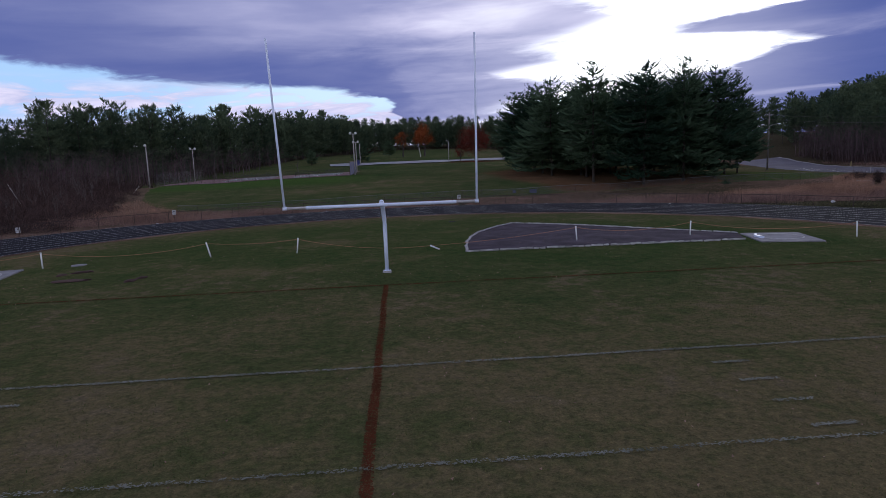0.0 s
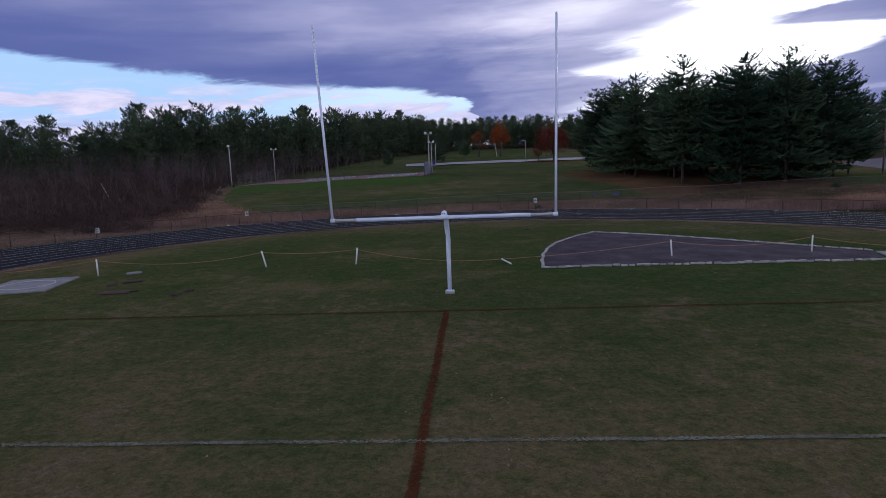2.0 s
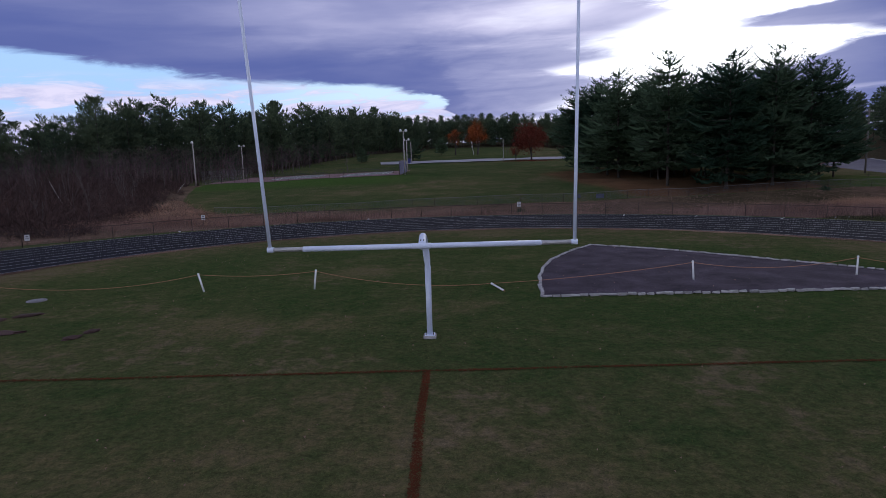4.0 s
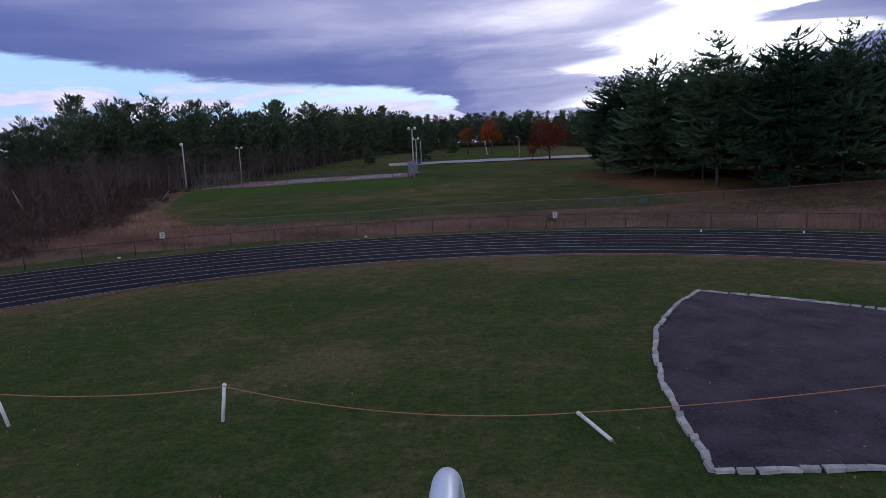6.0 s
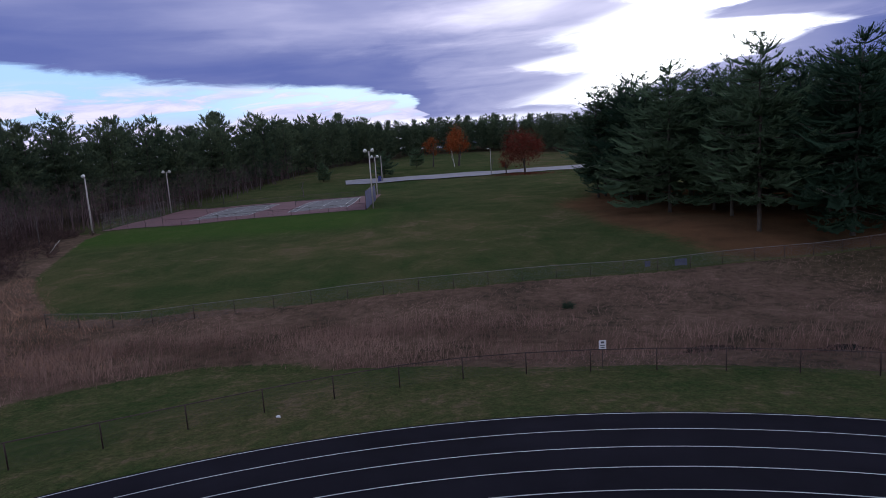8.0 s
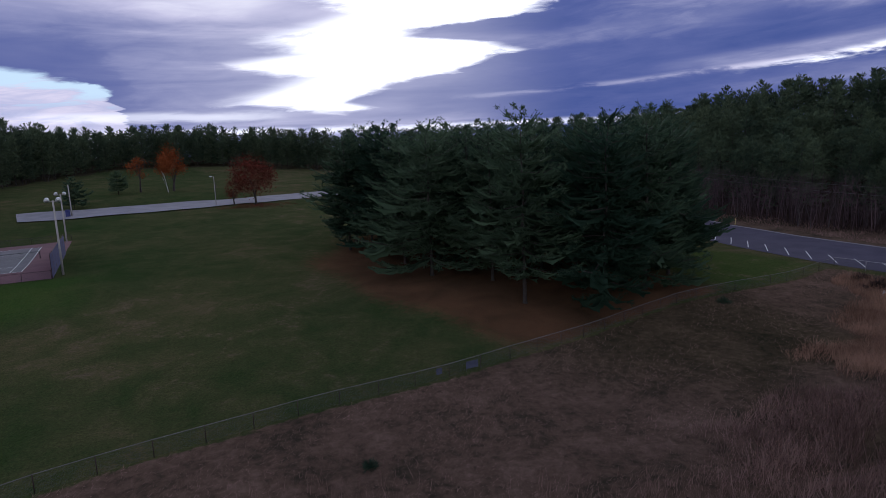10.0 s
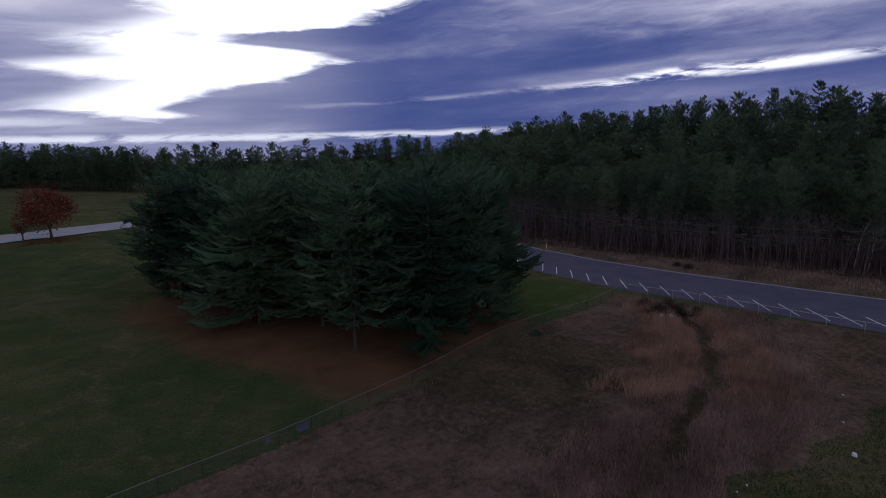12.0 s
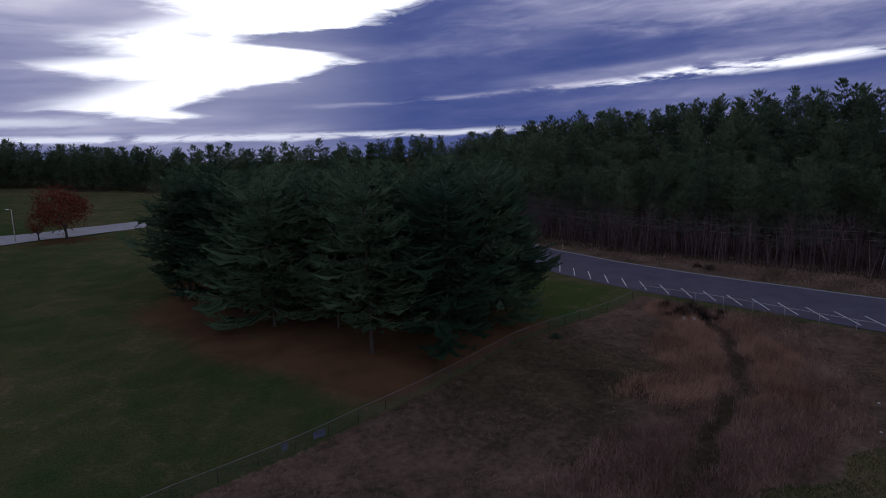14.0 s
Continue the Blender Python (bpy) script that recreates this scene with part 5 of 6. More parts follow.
def wood_pine(seed, low, high, tufts, L, W, boughs):
    """A slender forest pine: boughs carrying many fine needle tufts, bare below, with a ragged rounded top."""
    rng = np.random.default_rng(seed)
    H, R, base = rng.uniform(16.0, 20.5), rng.uniform(3.3, 4.6), rng.uniform(low, high)
    u = np.sort(rng.uniform(0.0, 1.0, boughs) ** 0.85)
    u[-4:] = 0.97
    az = np.arange(boughs) * 2.4 + rng.uniform(-0.7, 0.7, boughs)
    ln = R * (np.minimum(1.0, 0.62 + 1.5 * u) * (1 - u ** 2.6) ** 0.62 + 0.10) * rng.uniform(0.6, 1.18, boughs)
    d = np.stack([np.cos(az), np.sin(az), -0.12 + 0.5 * u + 0.9 * u ** 6 + rng.uniform(-0.1, 0.1, boughs)], 1)
    lat = np.stack([-np.sin(az), np.cos(az), 0 * az], 1)
    b = rng.choice(boughs, tufts, p=(ln + 0.5) / (ln + 0.5).sum())
    t = rng.uniform(0.0, 1.0, tufts) ** 0.55
    off = rng.normal(size=tufts) * (0.16 * ln[b] * np.sin(np.clip(t * 0.85 + 0.08, 0, 1) * math.pi) + 0.10)
    P = d[b] * (ln[b] * t)[:, None] + lat[b] * off[:, None]
    P[:, 2] += base + (H - base - 0.5) * u[b] + 0.14 * ln[b] * t ** 3 - 0.12 * np.abs(off) + rng.normal(scale=0.10, size=tufts)
    D = d[b] * 0.55 + lat[b] * (np.sign(off) * 0.35)[:, None] + np.array([0, 0, 0.40]) + rng.normal(scale=0.42, size=(tufts, 3))
    V, F = slivers(P, D, L * rng.uniform(0.6, 1.4, tufts), W * rng.uniform(0.7, 1.4, tufts), rng, True, 0.35)
    tone = rng.uniform(-0.16, 0.16, boughs)[b]
    return H, V.astype(np.float32), F, np.repeat(tone, 3)


FAR = [wood_pine(100 + k, 1.0, 4.0, 1600, 0.95, 0.36, 66) for k in range(7)]
MID = [wood_pine(200 + k, 2.0, 5.5, 2700, 0.70, 0.23, 80) for k in range(6)]


def trunk_arrays(x, y, z, h, r, rng):
    a = np.arange(4) * math.pi / 2
    ring = np.stack([np.cos(a), np.sin(a), 0 * a], 1)
    V = np.concatenate([ring * r + (x, y, z - 0.3), ring * r * 0.35 + (x + rng.uniform(-0.4, 0.4), y + rng.uniform(-0.4, 0.4), z + h)])
    F = np.array([[k, (k + 1) % 4, 4 + (k + 1) % 4] for k in range(4)] + [[k, 4 + (k + 1) % 4, 4 + k] for k in range(4)])
    return V, F


def build_wood(label, spots, seed, scale=1.0):
    rng = np.random.default_rng(seed)
    Vs, Fs, T, n = [], [], [], 0
    tV, tF, m = [], [], 0
    for x, y in spots:
        kinds = MID if math.hypot(x, y - 30) < 150 else FAR
        H, V, F, dark = kinds[rng.integers(len(kinds))]
        a, s = rng.uniform(0, 2 * math.pi), rng.uniform(0.78, 1.12) * scale * float(0.76 + 0.22 * sstep(x, -86, -74))
        c, q = math.cos(a) * s, math.sin(a) * s
        z = gz1(x, y) - 0.1
        P = np.stack([V[:, 0] * c - V[:, 1] * q + x, V[:, 0] * q + V[:, 1] * c + y, V[:, 2] * s + z], 1)
        Vs.append(P)
        Fs.append(F + n)
        T.append(rng.uniform(0, 1) + dark)
        n += len(P)
        v, f = trunk_arrays(x, y, z, H * s * 0.85, 0.19 * s, rng)
        tV.append(v)
        tF.append(f + m)
        m += len(v)
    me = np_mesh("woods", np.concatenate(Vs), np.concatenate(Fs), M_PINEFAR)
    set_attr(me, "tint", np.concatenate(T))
    w = thing("woods", label, "woods", kind="stuff", at=pose(0, 0, 0))
    tagged(part("crowns", me, w), kind="stuff")
    tagged(part("trunks", np_mesh("trunks", np.concatenate(tV), np.concatenate(tF), M_BARK), w), kind="stuff")


def band(line, depth, spacing, seed, jitter=0.45):
    """Tree feet in a band behind a front line, on its left side."""
    rng = random.Random(seed)
    out = []
    p = np.array(line, float)
    s = np.r_[0, np.cumsum(np.hypot(*np.diff(p, axis=0).T))]
    for row in range(int(depth / spacing) + 1):
        for q in np.arange(0, s[-1], spacing):
            q2 = q + rng.uniform(-jitter, jitter) * spacing + (row % 2) * spacing / 2
            x, y = np.interp(q2, s, p[:, 0]), np.interp(q2, s, p[:, 1])
            i = min(max(int(np.searchsorted(s, q2)) - 1, 0), len(p) - 2)
            d = (p[i + 1] - p[i]) / max(s[i + 1] - s[i], 1e-6)
            o = (row + rng.uniform(-jitter, jitter)) * spacing
            out.append((x - d[1] * o, y + d[0] * o))
    return out


def hill_spots():
    rng = random.Random(9)
    spots = []
    for x in np.arange(113, 169, 5.6):
        for y in np.arange(12, 182, 5.4):
            u, v = x + rng.uniform(-2.8, 2.8), y + rng.uniform(-2.8, 2.8)
            if u > 112 + max(0, v - 95) * 0.25:
                spots.append((u, v))
    for x in (171, 175, 179, 183):  # the crest
        for y in np.arange(20, 212, 4.4):
            spots.append((x + rng.uniform(-2, 2), y + rng.uniform(-2, 2)))
    return spots


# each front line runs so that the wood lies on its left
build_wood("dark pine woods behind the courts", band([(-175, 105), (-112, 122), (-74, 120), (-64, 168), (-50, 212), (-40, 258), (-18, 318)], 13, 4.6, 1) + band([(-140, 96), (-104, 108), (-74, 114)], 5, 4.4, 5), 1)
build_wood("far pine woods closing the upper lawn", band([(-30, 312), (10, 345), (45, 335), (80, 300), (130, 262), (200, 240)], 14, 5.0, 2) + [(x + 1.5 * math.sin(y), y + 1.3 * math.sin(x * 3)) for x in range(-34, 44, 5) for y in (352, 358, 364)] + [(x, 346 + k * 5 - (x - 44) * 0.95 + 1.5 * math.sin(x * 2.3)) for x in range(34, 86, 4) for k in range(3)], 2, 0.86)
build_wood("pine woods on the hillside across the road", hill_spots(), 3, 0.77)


def bare_tree(bm, rng, x, y, z, h, r, forks=3, lean=0.08, spread=0.55):
    """A leafless tree: tapering trunk, limbs and twigs."""
    def grow(p, d, ln, rad, depth):
        pts, rads = [p], [rad]
        for k in range(3):
            d = (d + Vector((rng.uniform(-1, 1), rng.uniform(-1, 1), rng.uniform(-0.2, 0.5))) * 0.16).normalized()
            p = p + d * ln / 3
            pts.append(p)
            rads.append(rad * (1 - 0.2 * (k + 1)))
        tube(bm, pts, rads, 5 if depth == forks else 3, False)
        if depth:
            for k in range(3 if depth > 1 else 4):
                a = rng.uniform(0, 2 * math.pi)
                q = (d + Vector((math.cos(a), math.sin(a), rng.uniform(0, 0.5))) * spread * rng.uniform(0.7, 1.3)).normalized()
                i = rng.randrange(1, 4)
                grow(pts[i], q, ln * rng.uniform(0.5, 0.72), rads[i] * 0.55, depth - 1)
    grow(Vector((x, y, z)), Vector((rng.uniform(-lean, lean), rng.uniform(-lean, lean), 1)), h * 0.5, r, forks)


def bare_tree_thing(x, y, h, r, mat, seed, label, forks=3, spread=0.55, lean=0.08):
    rng = random.Random(seed)
    bm = bmesh.new()
    bare_tree(bm, rng, 0, 0, -0.2, h, r, forks, lean, spread)
    t = thing("bare_tree", label, "tree", "bare trees", at=pose(x, y, gz1(x, y)))
    part("trunk", bm_mesh("trunk", bm, mat, True), t)
    return t


def leaf_tree(name, x, y, h, r, crown_base, leafmat, barkmat, n, seed, label, size=0.3, thin=1.0):
    """A broadleaf tree with limbs and a crown of many small leaf clumps."""
    rng = np.random.default_rng(seed)
    prng = random.Random(seed)
    bm = bmesh.new()
    bare_tree(bm, prng, 0, 0, -0.2, h * 1.05, 0.03 * h, 3, 0.05, 0.7)
    t = thing(name, label, "tree", at=pose(x, y, gz1(x, y)))
    part("trunk", bm_mesh("trunk", bm, barkmat, True), t)
    m = max(14, n // 90)
    q = rng.normal(size=(m, 3))
    q = unit(q) * rng.uniform(0.35, 1.0, (m, 1)) ** 0.6
    ch = (h - crown_base) / 2
    C = q * np.array([r, r, ch]) * 0.85 + np.array([0, 0, crown_base + ch])
    idx = rng.integers(0, m, n)
    P = C[idx] + rng.normal(size=(n, 3)) * r * 0.17
    D = rng.normal(size=(n, 3)) + np.array([0, 0, -0.3])
    V, F = slivers(P, D, rng.uniform(0.6, 1.3, n) * size, rng.uniform(0.5, 1.0, n) * size * 0.8, rng)
    crown = np_mesh("crown", V, F, leafmat)
    part("crown", crown, t)
    return t


leaf_tree("maple_tree", 27.7, 185.3, 12.0, 6.0, 2.6, M_REDLEAF, M_BARK, 5200, 3, "broad red maple in dull autumn leaf beside the driveway", 0.42)
leaf_tree("maple_tree", 22.8, 188.0, 6.5, 2.8, 1.8, M_REDLEAF, M_BARK, 900, 4, "small red maple beside the larger one", 0.36)
leaf_tree("maple_tree", 11.6, 222.5, 13.5, 4.6, 4.0, M_ORLEAF, M_BARK, 3400, 5, "bright orange maple on the upper lawn", 0.45)
leaf_tree("maple_tree", 3.0, 226.0, 10.5, 3.4, 3.4, M_ORLEAF, M_BARK, 700, 6, "thin yellowing maple on the upper lawn", 0.45)
leaf_tree("maple_tree", -42.0, 268.0, 20.0, 6.0, 8.0, M_REDLEAF, M_BARK, 1600, 7, "red maple at the edge of the pine woods", 0.6)
bare_tree_thing(10.0, 220.5, 11.0, 0.13, M_BIRCH, 18, "white birch with bare limbs beside the orange maple", 1, 0.3, 0.12)
bare_tree_thing(31.0, 232.0, 6.0, 0.1, M_GREYBARK, 9, "small bare tree on the upper lawn")
bare_tree_thing(22.0, 215.0, 5.0, 0.08, M_GREYBARK, 10, "small bare tree on the upper lawn")
bare_tree_thing(68.5, 84.5, 2.6, 0.04, M_GREYBARK, 12, "thin bare sapling on the lawn by the road", 2)


def small_conifer(x, y, h, r, seed):
    rng = np.random.default_rng(seed)
    V, F, limbs, dark = pine_crown(rng, h, r, h * 0.12, 10, 5, 4.5, 6, 0.36, 0.10, 0.72, 120, 0.1, 3, 4)
    t = thing("small_pine", "young dark pine standing alone on the lawn", "pine tree", "young pines", at=pose(x, y, gz1(x, y)))
    crown = np_mesh("crown", V, F, M_PINE)
    set_attr(crown, "tint", 0.6 + dark)
    part("crown", crown, t)
    part("trunk", tube_mesh("trunk", [(0, 0, -0.2), (0, 0, h * 0.9)], [0.1, 0.02], M_BARK, 7), t)


small_conifer(-31.0, 202.0, 5.6, 2.3, 41)
small_conifer(-12.3, 200.5, 7.6, 3.2, 42)
small_conifer(-2.7, 222.0, 6.4, 2.8, 43)
bare_tree_thing(-30.0, 165.0, 8.0, 0.12, M_GREYBARK, 13, "grey bare tree behind the courts")


def build_wood_edge():
    """Leafless trees and birches along the foot of the hillside."""
    rng = random.Random(31)
    for k in range(46):
        y = 20 + k * 2.9 + rng.uniform(-1.2, 1.2)
        x = 107.0 + max(0, y - 95) * 0.25 + rng.uniform(-2.5, 5.0)
        bare_tree_thing(x, y, rng.uniform(6, 12), rng.uniform(0.06, 0.12), M_GREYBARK, 300 + k, "slender bare grey tree at the edge of the woods", 3, 0.5, 0.12)
    for x, y, h in ((110.6, 49.8, 11.5), (111.8, 51.9, 11.0)):
        bare_tree_thing(x, y, h, 0.055, M_BIRCH, int(h * 10), "white-barked bare birch at the edge of the woods", 2, 0.4, 0.14)
    # left thicket and shore of the woods
    for k in range(58):
        y = rng.uniform(50, 118)
        x = float(np.interp(y, [50, 68, 94, 118], [-42, -46, -54, -60])) - 26 * rng.random() ** 1.4
        bare_tree_thing(x, y, rng.uniform(5, 9) + (3 if x < -58 else 0), rng.uniform(0.05, 0.10), M_GREYBARK, 400 + k, "bare grey tree in a brushy thicket", 3, 0.5, 0.16)
    for k in range(16):
        x, y = -61 + rng.uniform(-4, 5) + k * 1.1, 128 + k * 6.5
        bare_tree_thing(x, y, rng.uniform(8, 14), 0.12, M_GREYBARK, 500 + k, "bare grey tree in front of the pine woods", 3, 0.5, 0.1)


build_wood_edge()


def build_saplings(label, x, y, seed, h0, h1):
    """A haze of thin leafless stems and twigs, too many to count."""
    rng = np.random.default_rng(seed)
    m, k = len(x), 46
    h = rng.uniform(h0, h1, m)
    z = ground_z(x, y)
    lean = rng.normal(scale=0.10, size=(m, 2))
    idx = np.repeat(np.arange(m), k)
    n = len(idx)
    u = rng.uniform(0.18, 1.0, n) ** 0.8
    a = rng.uniform(0, 2 * math.pi, n)
    spread = 0.16 * h[idx] * np.sin(np.clip(u, 0, 1) * 2.6) * rng.uniform(0, 1, n)
    P = np.stack([x[idx] + lean[idx, 0] * h[idx] * u + spread * np.cos(a), y[idx] + lean[idx, 1] * h[idx] * u + spread * np.sin(a), z[idx] + h[idx] * u * 0.86], 1)
    D = np.stack([np.cos(a) * 0.6, np.sin(a) * 0.6, np.full(n, 0.9)], 1) + rng.normal(scale=0.3, size=(n, 3))
    V, F = slivers(P, D, rng.uniform(0.08, 0.2, n) * h[idx], rng.uniform(0.02, 0.05, n), rng, True)
    sV, sF = slivers(np.stack([x, y, z - 0.2], 1), np.stack([lean[:, 0], lean[:, 1], np.ones(m)], 1), h, rng.uniform(0.10, 0.2, m), rng, True)
    me = np_mesh("saplings", np.concatenate([V, sV]), np.concatenate([F, sF + len(V)]), M_TWIG)
    tint = rng.uniform(0, 1, m)
    set_attr(me, "tint", np.concatenate([np.repeat(tint[idx], 3), np.repeat(tint, 3)]))
    thing("saplings", label, "saplings", kind="stuff", data=me)


SAP = np.random.default_rng(35)
q = SAP.uniform(0, 1, 420)
build_saplings("grey-brown haze of leafless saplings before the pine woods", np.interp(q, [0, 0.3, 0.55, 1], [-92, -64, -58, -44]) - SAP.uniform(0, 7, 420), np.interp(q, [0, 0.3, 0.55, 1], [98, 112, 140, 232]) - 8 * SAP.uniform(0, 1, 420) ** 2, 36, 5, 10)
y_sap = SAP.uniform(12, 152, 620)
build_saplings("grey-brown haze of leafless saplings at the foot of the hillside", 106.5 + np.maximum(0, y_sap - 95) * 0.25 + SAP.uniform(-1.5, 6, 620), y_sap, 37, 5, 11)


# ---- brush, reeds, turf ----
def scatter_slivers(name, label, category, x, y, L, W, spread, mat, seed, lean=(0, 0), zoff=0.0):
    rng = np.random.default_rng(seed)
    n = len(x)
    P = np.stack([x, y, ground_z(x, y) + zoff], 1)
    D = rng.normal(scale=spread, size=(n, 3))
    D[:, 2] = 1.0
    D[:, 0] += lean[0]
    D[:, 1] += lean[1]
    V, F = slivers(P, D, L, W, rng, True)
    me = np_mesh(name, V, F, mat)
    set_attr(me, "tint", np.repeat(0.5 + 0.5 * np.sin(x * 0.35 + 2 * np.sin(y * 0.23)) * np.sin(y * 0.41 + 1.0), 3))
    thing(name, label, category, kind="stuff", data=me)


def pick(rng, n, x0, x1, y0, y1, weight):
    x, y = rng.uniform(x0, x1, n), rng.uniform(y0, y1, n)
    keep = rng.uniform(0, 1, n) < weight(x, y)
    return x[keep], y[keep]


def build_brush():
    rng = np.random.default_rng(50)
    shore = lambda a, b: a - np.interp(b, [44, 50, 59, 68, 81, 94, 107, 124], [-34, -36, -39, -40.5, -45.5, -49.5, -52.5, -58]) + 1.6 * np.sin(b * 0.42) + 1.1 * np.sin(b * 1.1 + a * 0.3)
    bx, by = pick(rng, 4200, -96, -33, 44, 124, lambda a, b: sstep(shore(a, b), 0.0, -2.5) * sstep(track_r(a, b) + 2 * np.sin(a * 0.5), 47, 53) * (0.55 + 0.45 * sstep(shore(a, b), -20, -4)))
    m = len(bx)
    deep = sstep(shore(bx, by), -2, -16)
    size = rng.uniform(0.7, 1.7, m) * (1 + 1.9 * deep) * (1 + 0.5 * np.maximum(0, np.sin(bx * 0.5 + 2 * np.sin(by * 0.3)) * np.sin(by * 0.43 + bx * 0.11))) * np.where(rng.uniform(0, 1, m) < 0.12, 1.5, 1.0)
    idx = np.repeat(np.arange(m), 46)
    n = len(idx)
    d = rng.normal(size=(n, 3)) * np.array([1, 1, 0.7])
    d[:, 2] = np.abs(d[:, 2]) + 0.35
    d = unit(d)
    root = rng.uniform(0.0, 0.72, n)
    sz = size[idx]
    P = np.stack([bx[idx], by[idx], ground_z(bx, by)[idx] - 0.1], 1) + d * (root * sz)[:, None] * np.array([0.75, 0.75, 1.3])
    V, F = slivers(P, d + rng.normal(scale=0.45, size=(n, 3)), sz * rng.uniform(0.25, 0.6, n), rng.uniform(0.025, 0.075, n), rng, True)
    me = np_mesh("thicket", V, F, M_BRUSH)
    set_attr(me, "tint", np.repeat((0.65 * rng.uniform(0, 1, m) + 0.35 * (0.5 + 0.5 * np.sin(bx * 0.21 + 1.7 * np.sin(by * 0.16))))[idx], 3))
    thing("thicket", "dense leafless brown brush at the edge of the wet meadow", "thicket", kind="stuff", data=me)
    # understorey along the hillside wood and the bank
    x, y = pick(rng, 26000, 102, 122, 0, 150, lambda a, b: sstep(a - np.maximum(b - 95, 0) * 0.25, 103, 108) * 0.9)
    n = len(x)
    scatter_slivers("undergrowth", "dull brown undergrowth at the foot of the hillside woods", "undergrowth", x, y, rng.uniform(0.6, 2.6, n), rng.uniform(0.04, 0.1, n), 0.4, M_BRUSH, 52)
    x, y = pick(rng, 30000, 92, 110, -10, 150, lambda a, b: sstep(a - np.maximum(b - 62, 0) * 0.24, 92.6, 93.6))
    n = len(x)
    scatter_slivers("bank_grass", "tan dry grass on the bank beyond the road", "dry grass", x, y, rng.uniform(0.25, 0.8, n), rng.uniform(0.03, 0.07, n), 0.5, M_REED, 53)


def build_reeds():
    rng = np.random.default_rng(60)

    def mask(x, y):
        return wet_mask(x, y)[0] * sstep(x, -52, -44)

    brook = brook_y
    open_water = lambda x, y: np.clip(1 - sum(np.exp(-(np.hypot((x - p[0]) / p[2], (y - p[1]) / p[3]) / 0.78) ** 8) for p in POOLS) - 0.8 * np.exp(-((y - brook(x)) / 0.5) ** 4) * sstep(x, 26, 30), 0, 1)
    x, y = pick(rng, 160000, -48, 76, 12, 76, lambda a, b: mask(a, b) * open_water(a, b) * (1 - 0.75 * olive_mask(a, b)))
    n = len(x)
    scatter_slivers("sedge", "matted brown sedge of a wet meadow", "sedge", x, y, rng.uniform(0.12, 0.42, n), rng.uniform(0.012, 0.03, n), 1.0, M_REED, 61, (0.5, -0.2))
    patch = lambda a, b: 0.5 + 0.5 * (np.sin(a * 0.55 + 1.2 * np.sin(b * 0.4)) * np.sin(b * 0.7 + a * 0.15) > -0.35)
    tall = lambda a, b: mask(a, b) * open_water(a, b) * np.clip(0.8 * np.exp(-((b - brook(a)) / 2.2) ** 2) + 0.8 * np.exp(-((b - 58) / 2.6) ** 2) * sstep(a, 12, 2), 0, 1) * patch(a, b)
    x, y = pick(rng, 110000, -48, 36, 40, 70, tall)
    n = len(x)
    scatter_slivers("reeds", "standing dry cattails and reeds along a brook", "reeds", x, y, rng.uniform(0.45, 1.25, n), rng.uniform(0.014, 0.035, n), 0.3, M_REED, 62, (0.12, 0))
    ditch = lambda a, b: b - brook(a)
    lobe = lambda a, b: np.maximum(sstep(ditch(a, b), 0.9, 1.6) * sstep(ditch(a, b) + 1.3 * np.sin(a * 0.5), 9.5, 7.0) * sstep(a + np.sin(b * 1.3), 45, 49), sstep(ditch(a, b), -0.9, -1.6) * sstep(ditch(a, b) + 0.9 * np.sin(a * 0.7), -7.5, -5.5) * sstep(a + np.sin(b * 1.3), 49, 53))
    soft = lambda a, b: 0.62 + 0.38 * np.sin(a * 1.3 + 2 * np.sin(b * 0.9)) * np.sin(b * 1.7 + a * 0.4)
    bed = lambda a, b: wet_mask(a, b)[0] * open_water(a, b) * lobe(a, b) * sstep(a, 75, 72) * soft(a, b)
    x, y = pick(rng, 200000, 40, 76, 36, 70, bed)
    n = len(x)
    scatter_slivers("reed_bed", "pinkish tan bed of tall dry reeds cut by a ditch", "reeds", x, y, rng.uniform(0.4, 1.1, n), rng.uniform(0.02, 0.045, n), 0.42, M_TANREED, 63, (0.10, -0.06))
    marsh = lambda a, b: wet_mask(a, b)[0] * open_water(a, b) * (1 - 0.9 * lobe(a, b)) * np.clip(1.3 - (ditch(a, b) / (7.0 + 3.0 * sstep(a, 40, 56))) ** 4, 0, 1) * sstep(a + 2 * np.sin(b * 0.8), 24, 32) * sstep(ditch(a, b) - 14 * sstep(a, 44, 34), 3.5, 1.0) * soft(a, b) * (1 - np.exp(-(ditch(a, b) / 0.9) ** 4) * sstep(a, 30, 40))
    x, y = pick(rng, 170000, 22, 76, 36, 66, marsh)
    n = len(x)
    scatter_slivers("cattails", "purplish brown stand of withered cattails", "cattails", x, y, rng.uniform(0.4, 1.2, n), rng.uniform(0.02, 0.05, n), 0.45, M_CATTAIL, 64, (0.05, 0))
    k = rng.random(n) < 0.22
    x, y = x[k], y[k]
    n = len(x)
    scatter_slivers("seed_fluff", "pale tufts of seed fluff on the cattails", "seed heads", x, y, rng.uniform(0.05, 0.10, n), rng.uniform(0.02, 0.045, n), 0.8, M_TANREED, 65, zoff=0.85)
    rough = lambda a, b: sstep(track_r(a, b), 45, 49) * sstep(wet_mask(a, b)[0], 0.6, 0.1) * sstep(a, 24, 30) * sstep(b, 25, 33)
    x, y = pick(rng, 60000, 24, 76, 22, 48, rough)
    n = len(x)
    scatter_slivers("rough_grass", "dark olive uncut grass on the bank above the marsh", "rough grass", x, y, rng.uniform(0.12, 0.4, n), rng.uniform(0.02, 0.05, n), 0.7, M_DARKGRASS, 67)
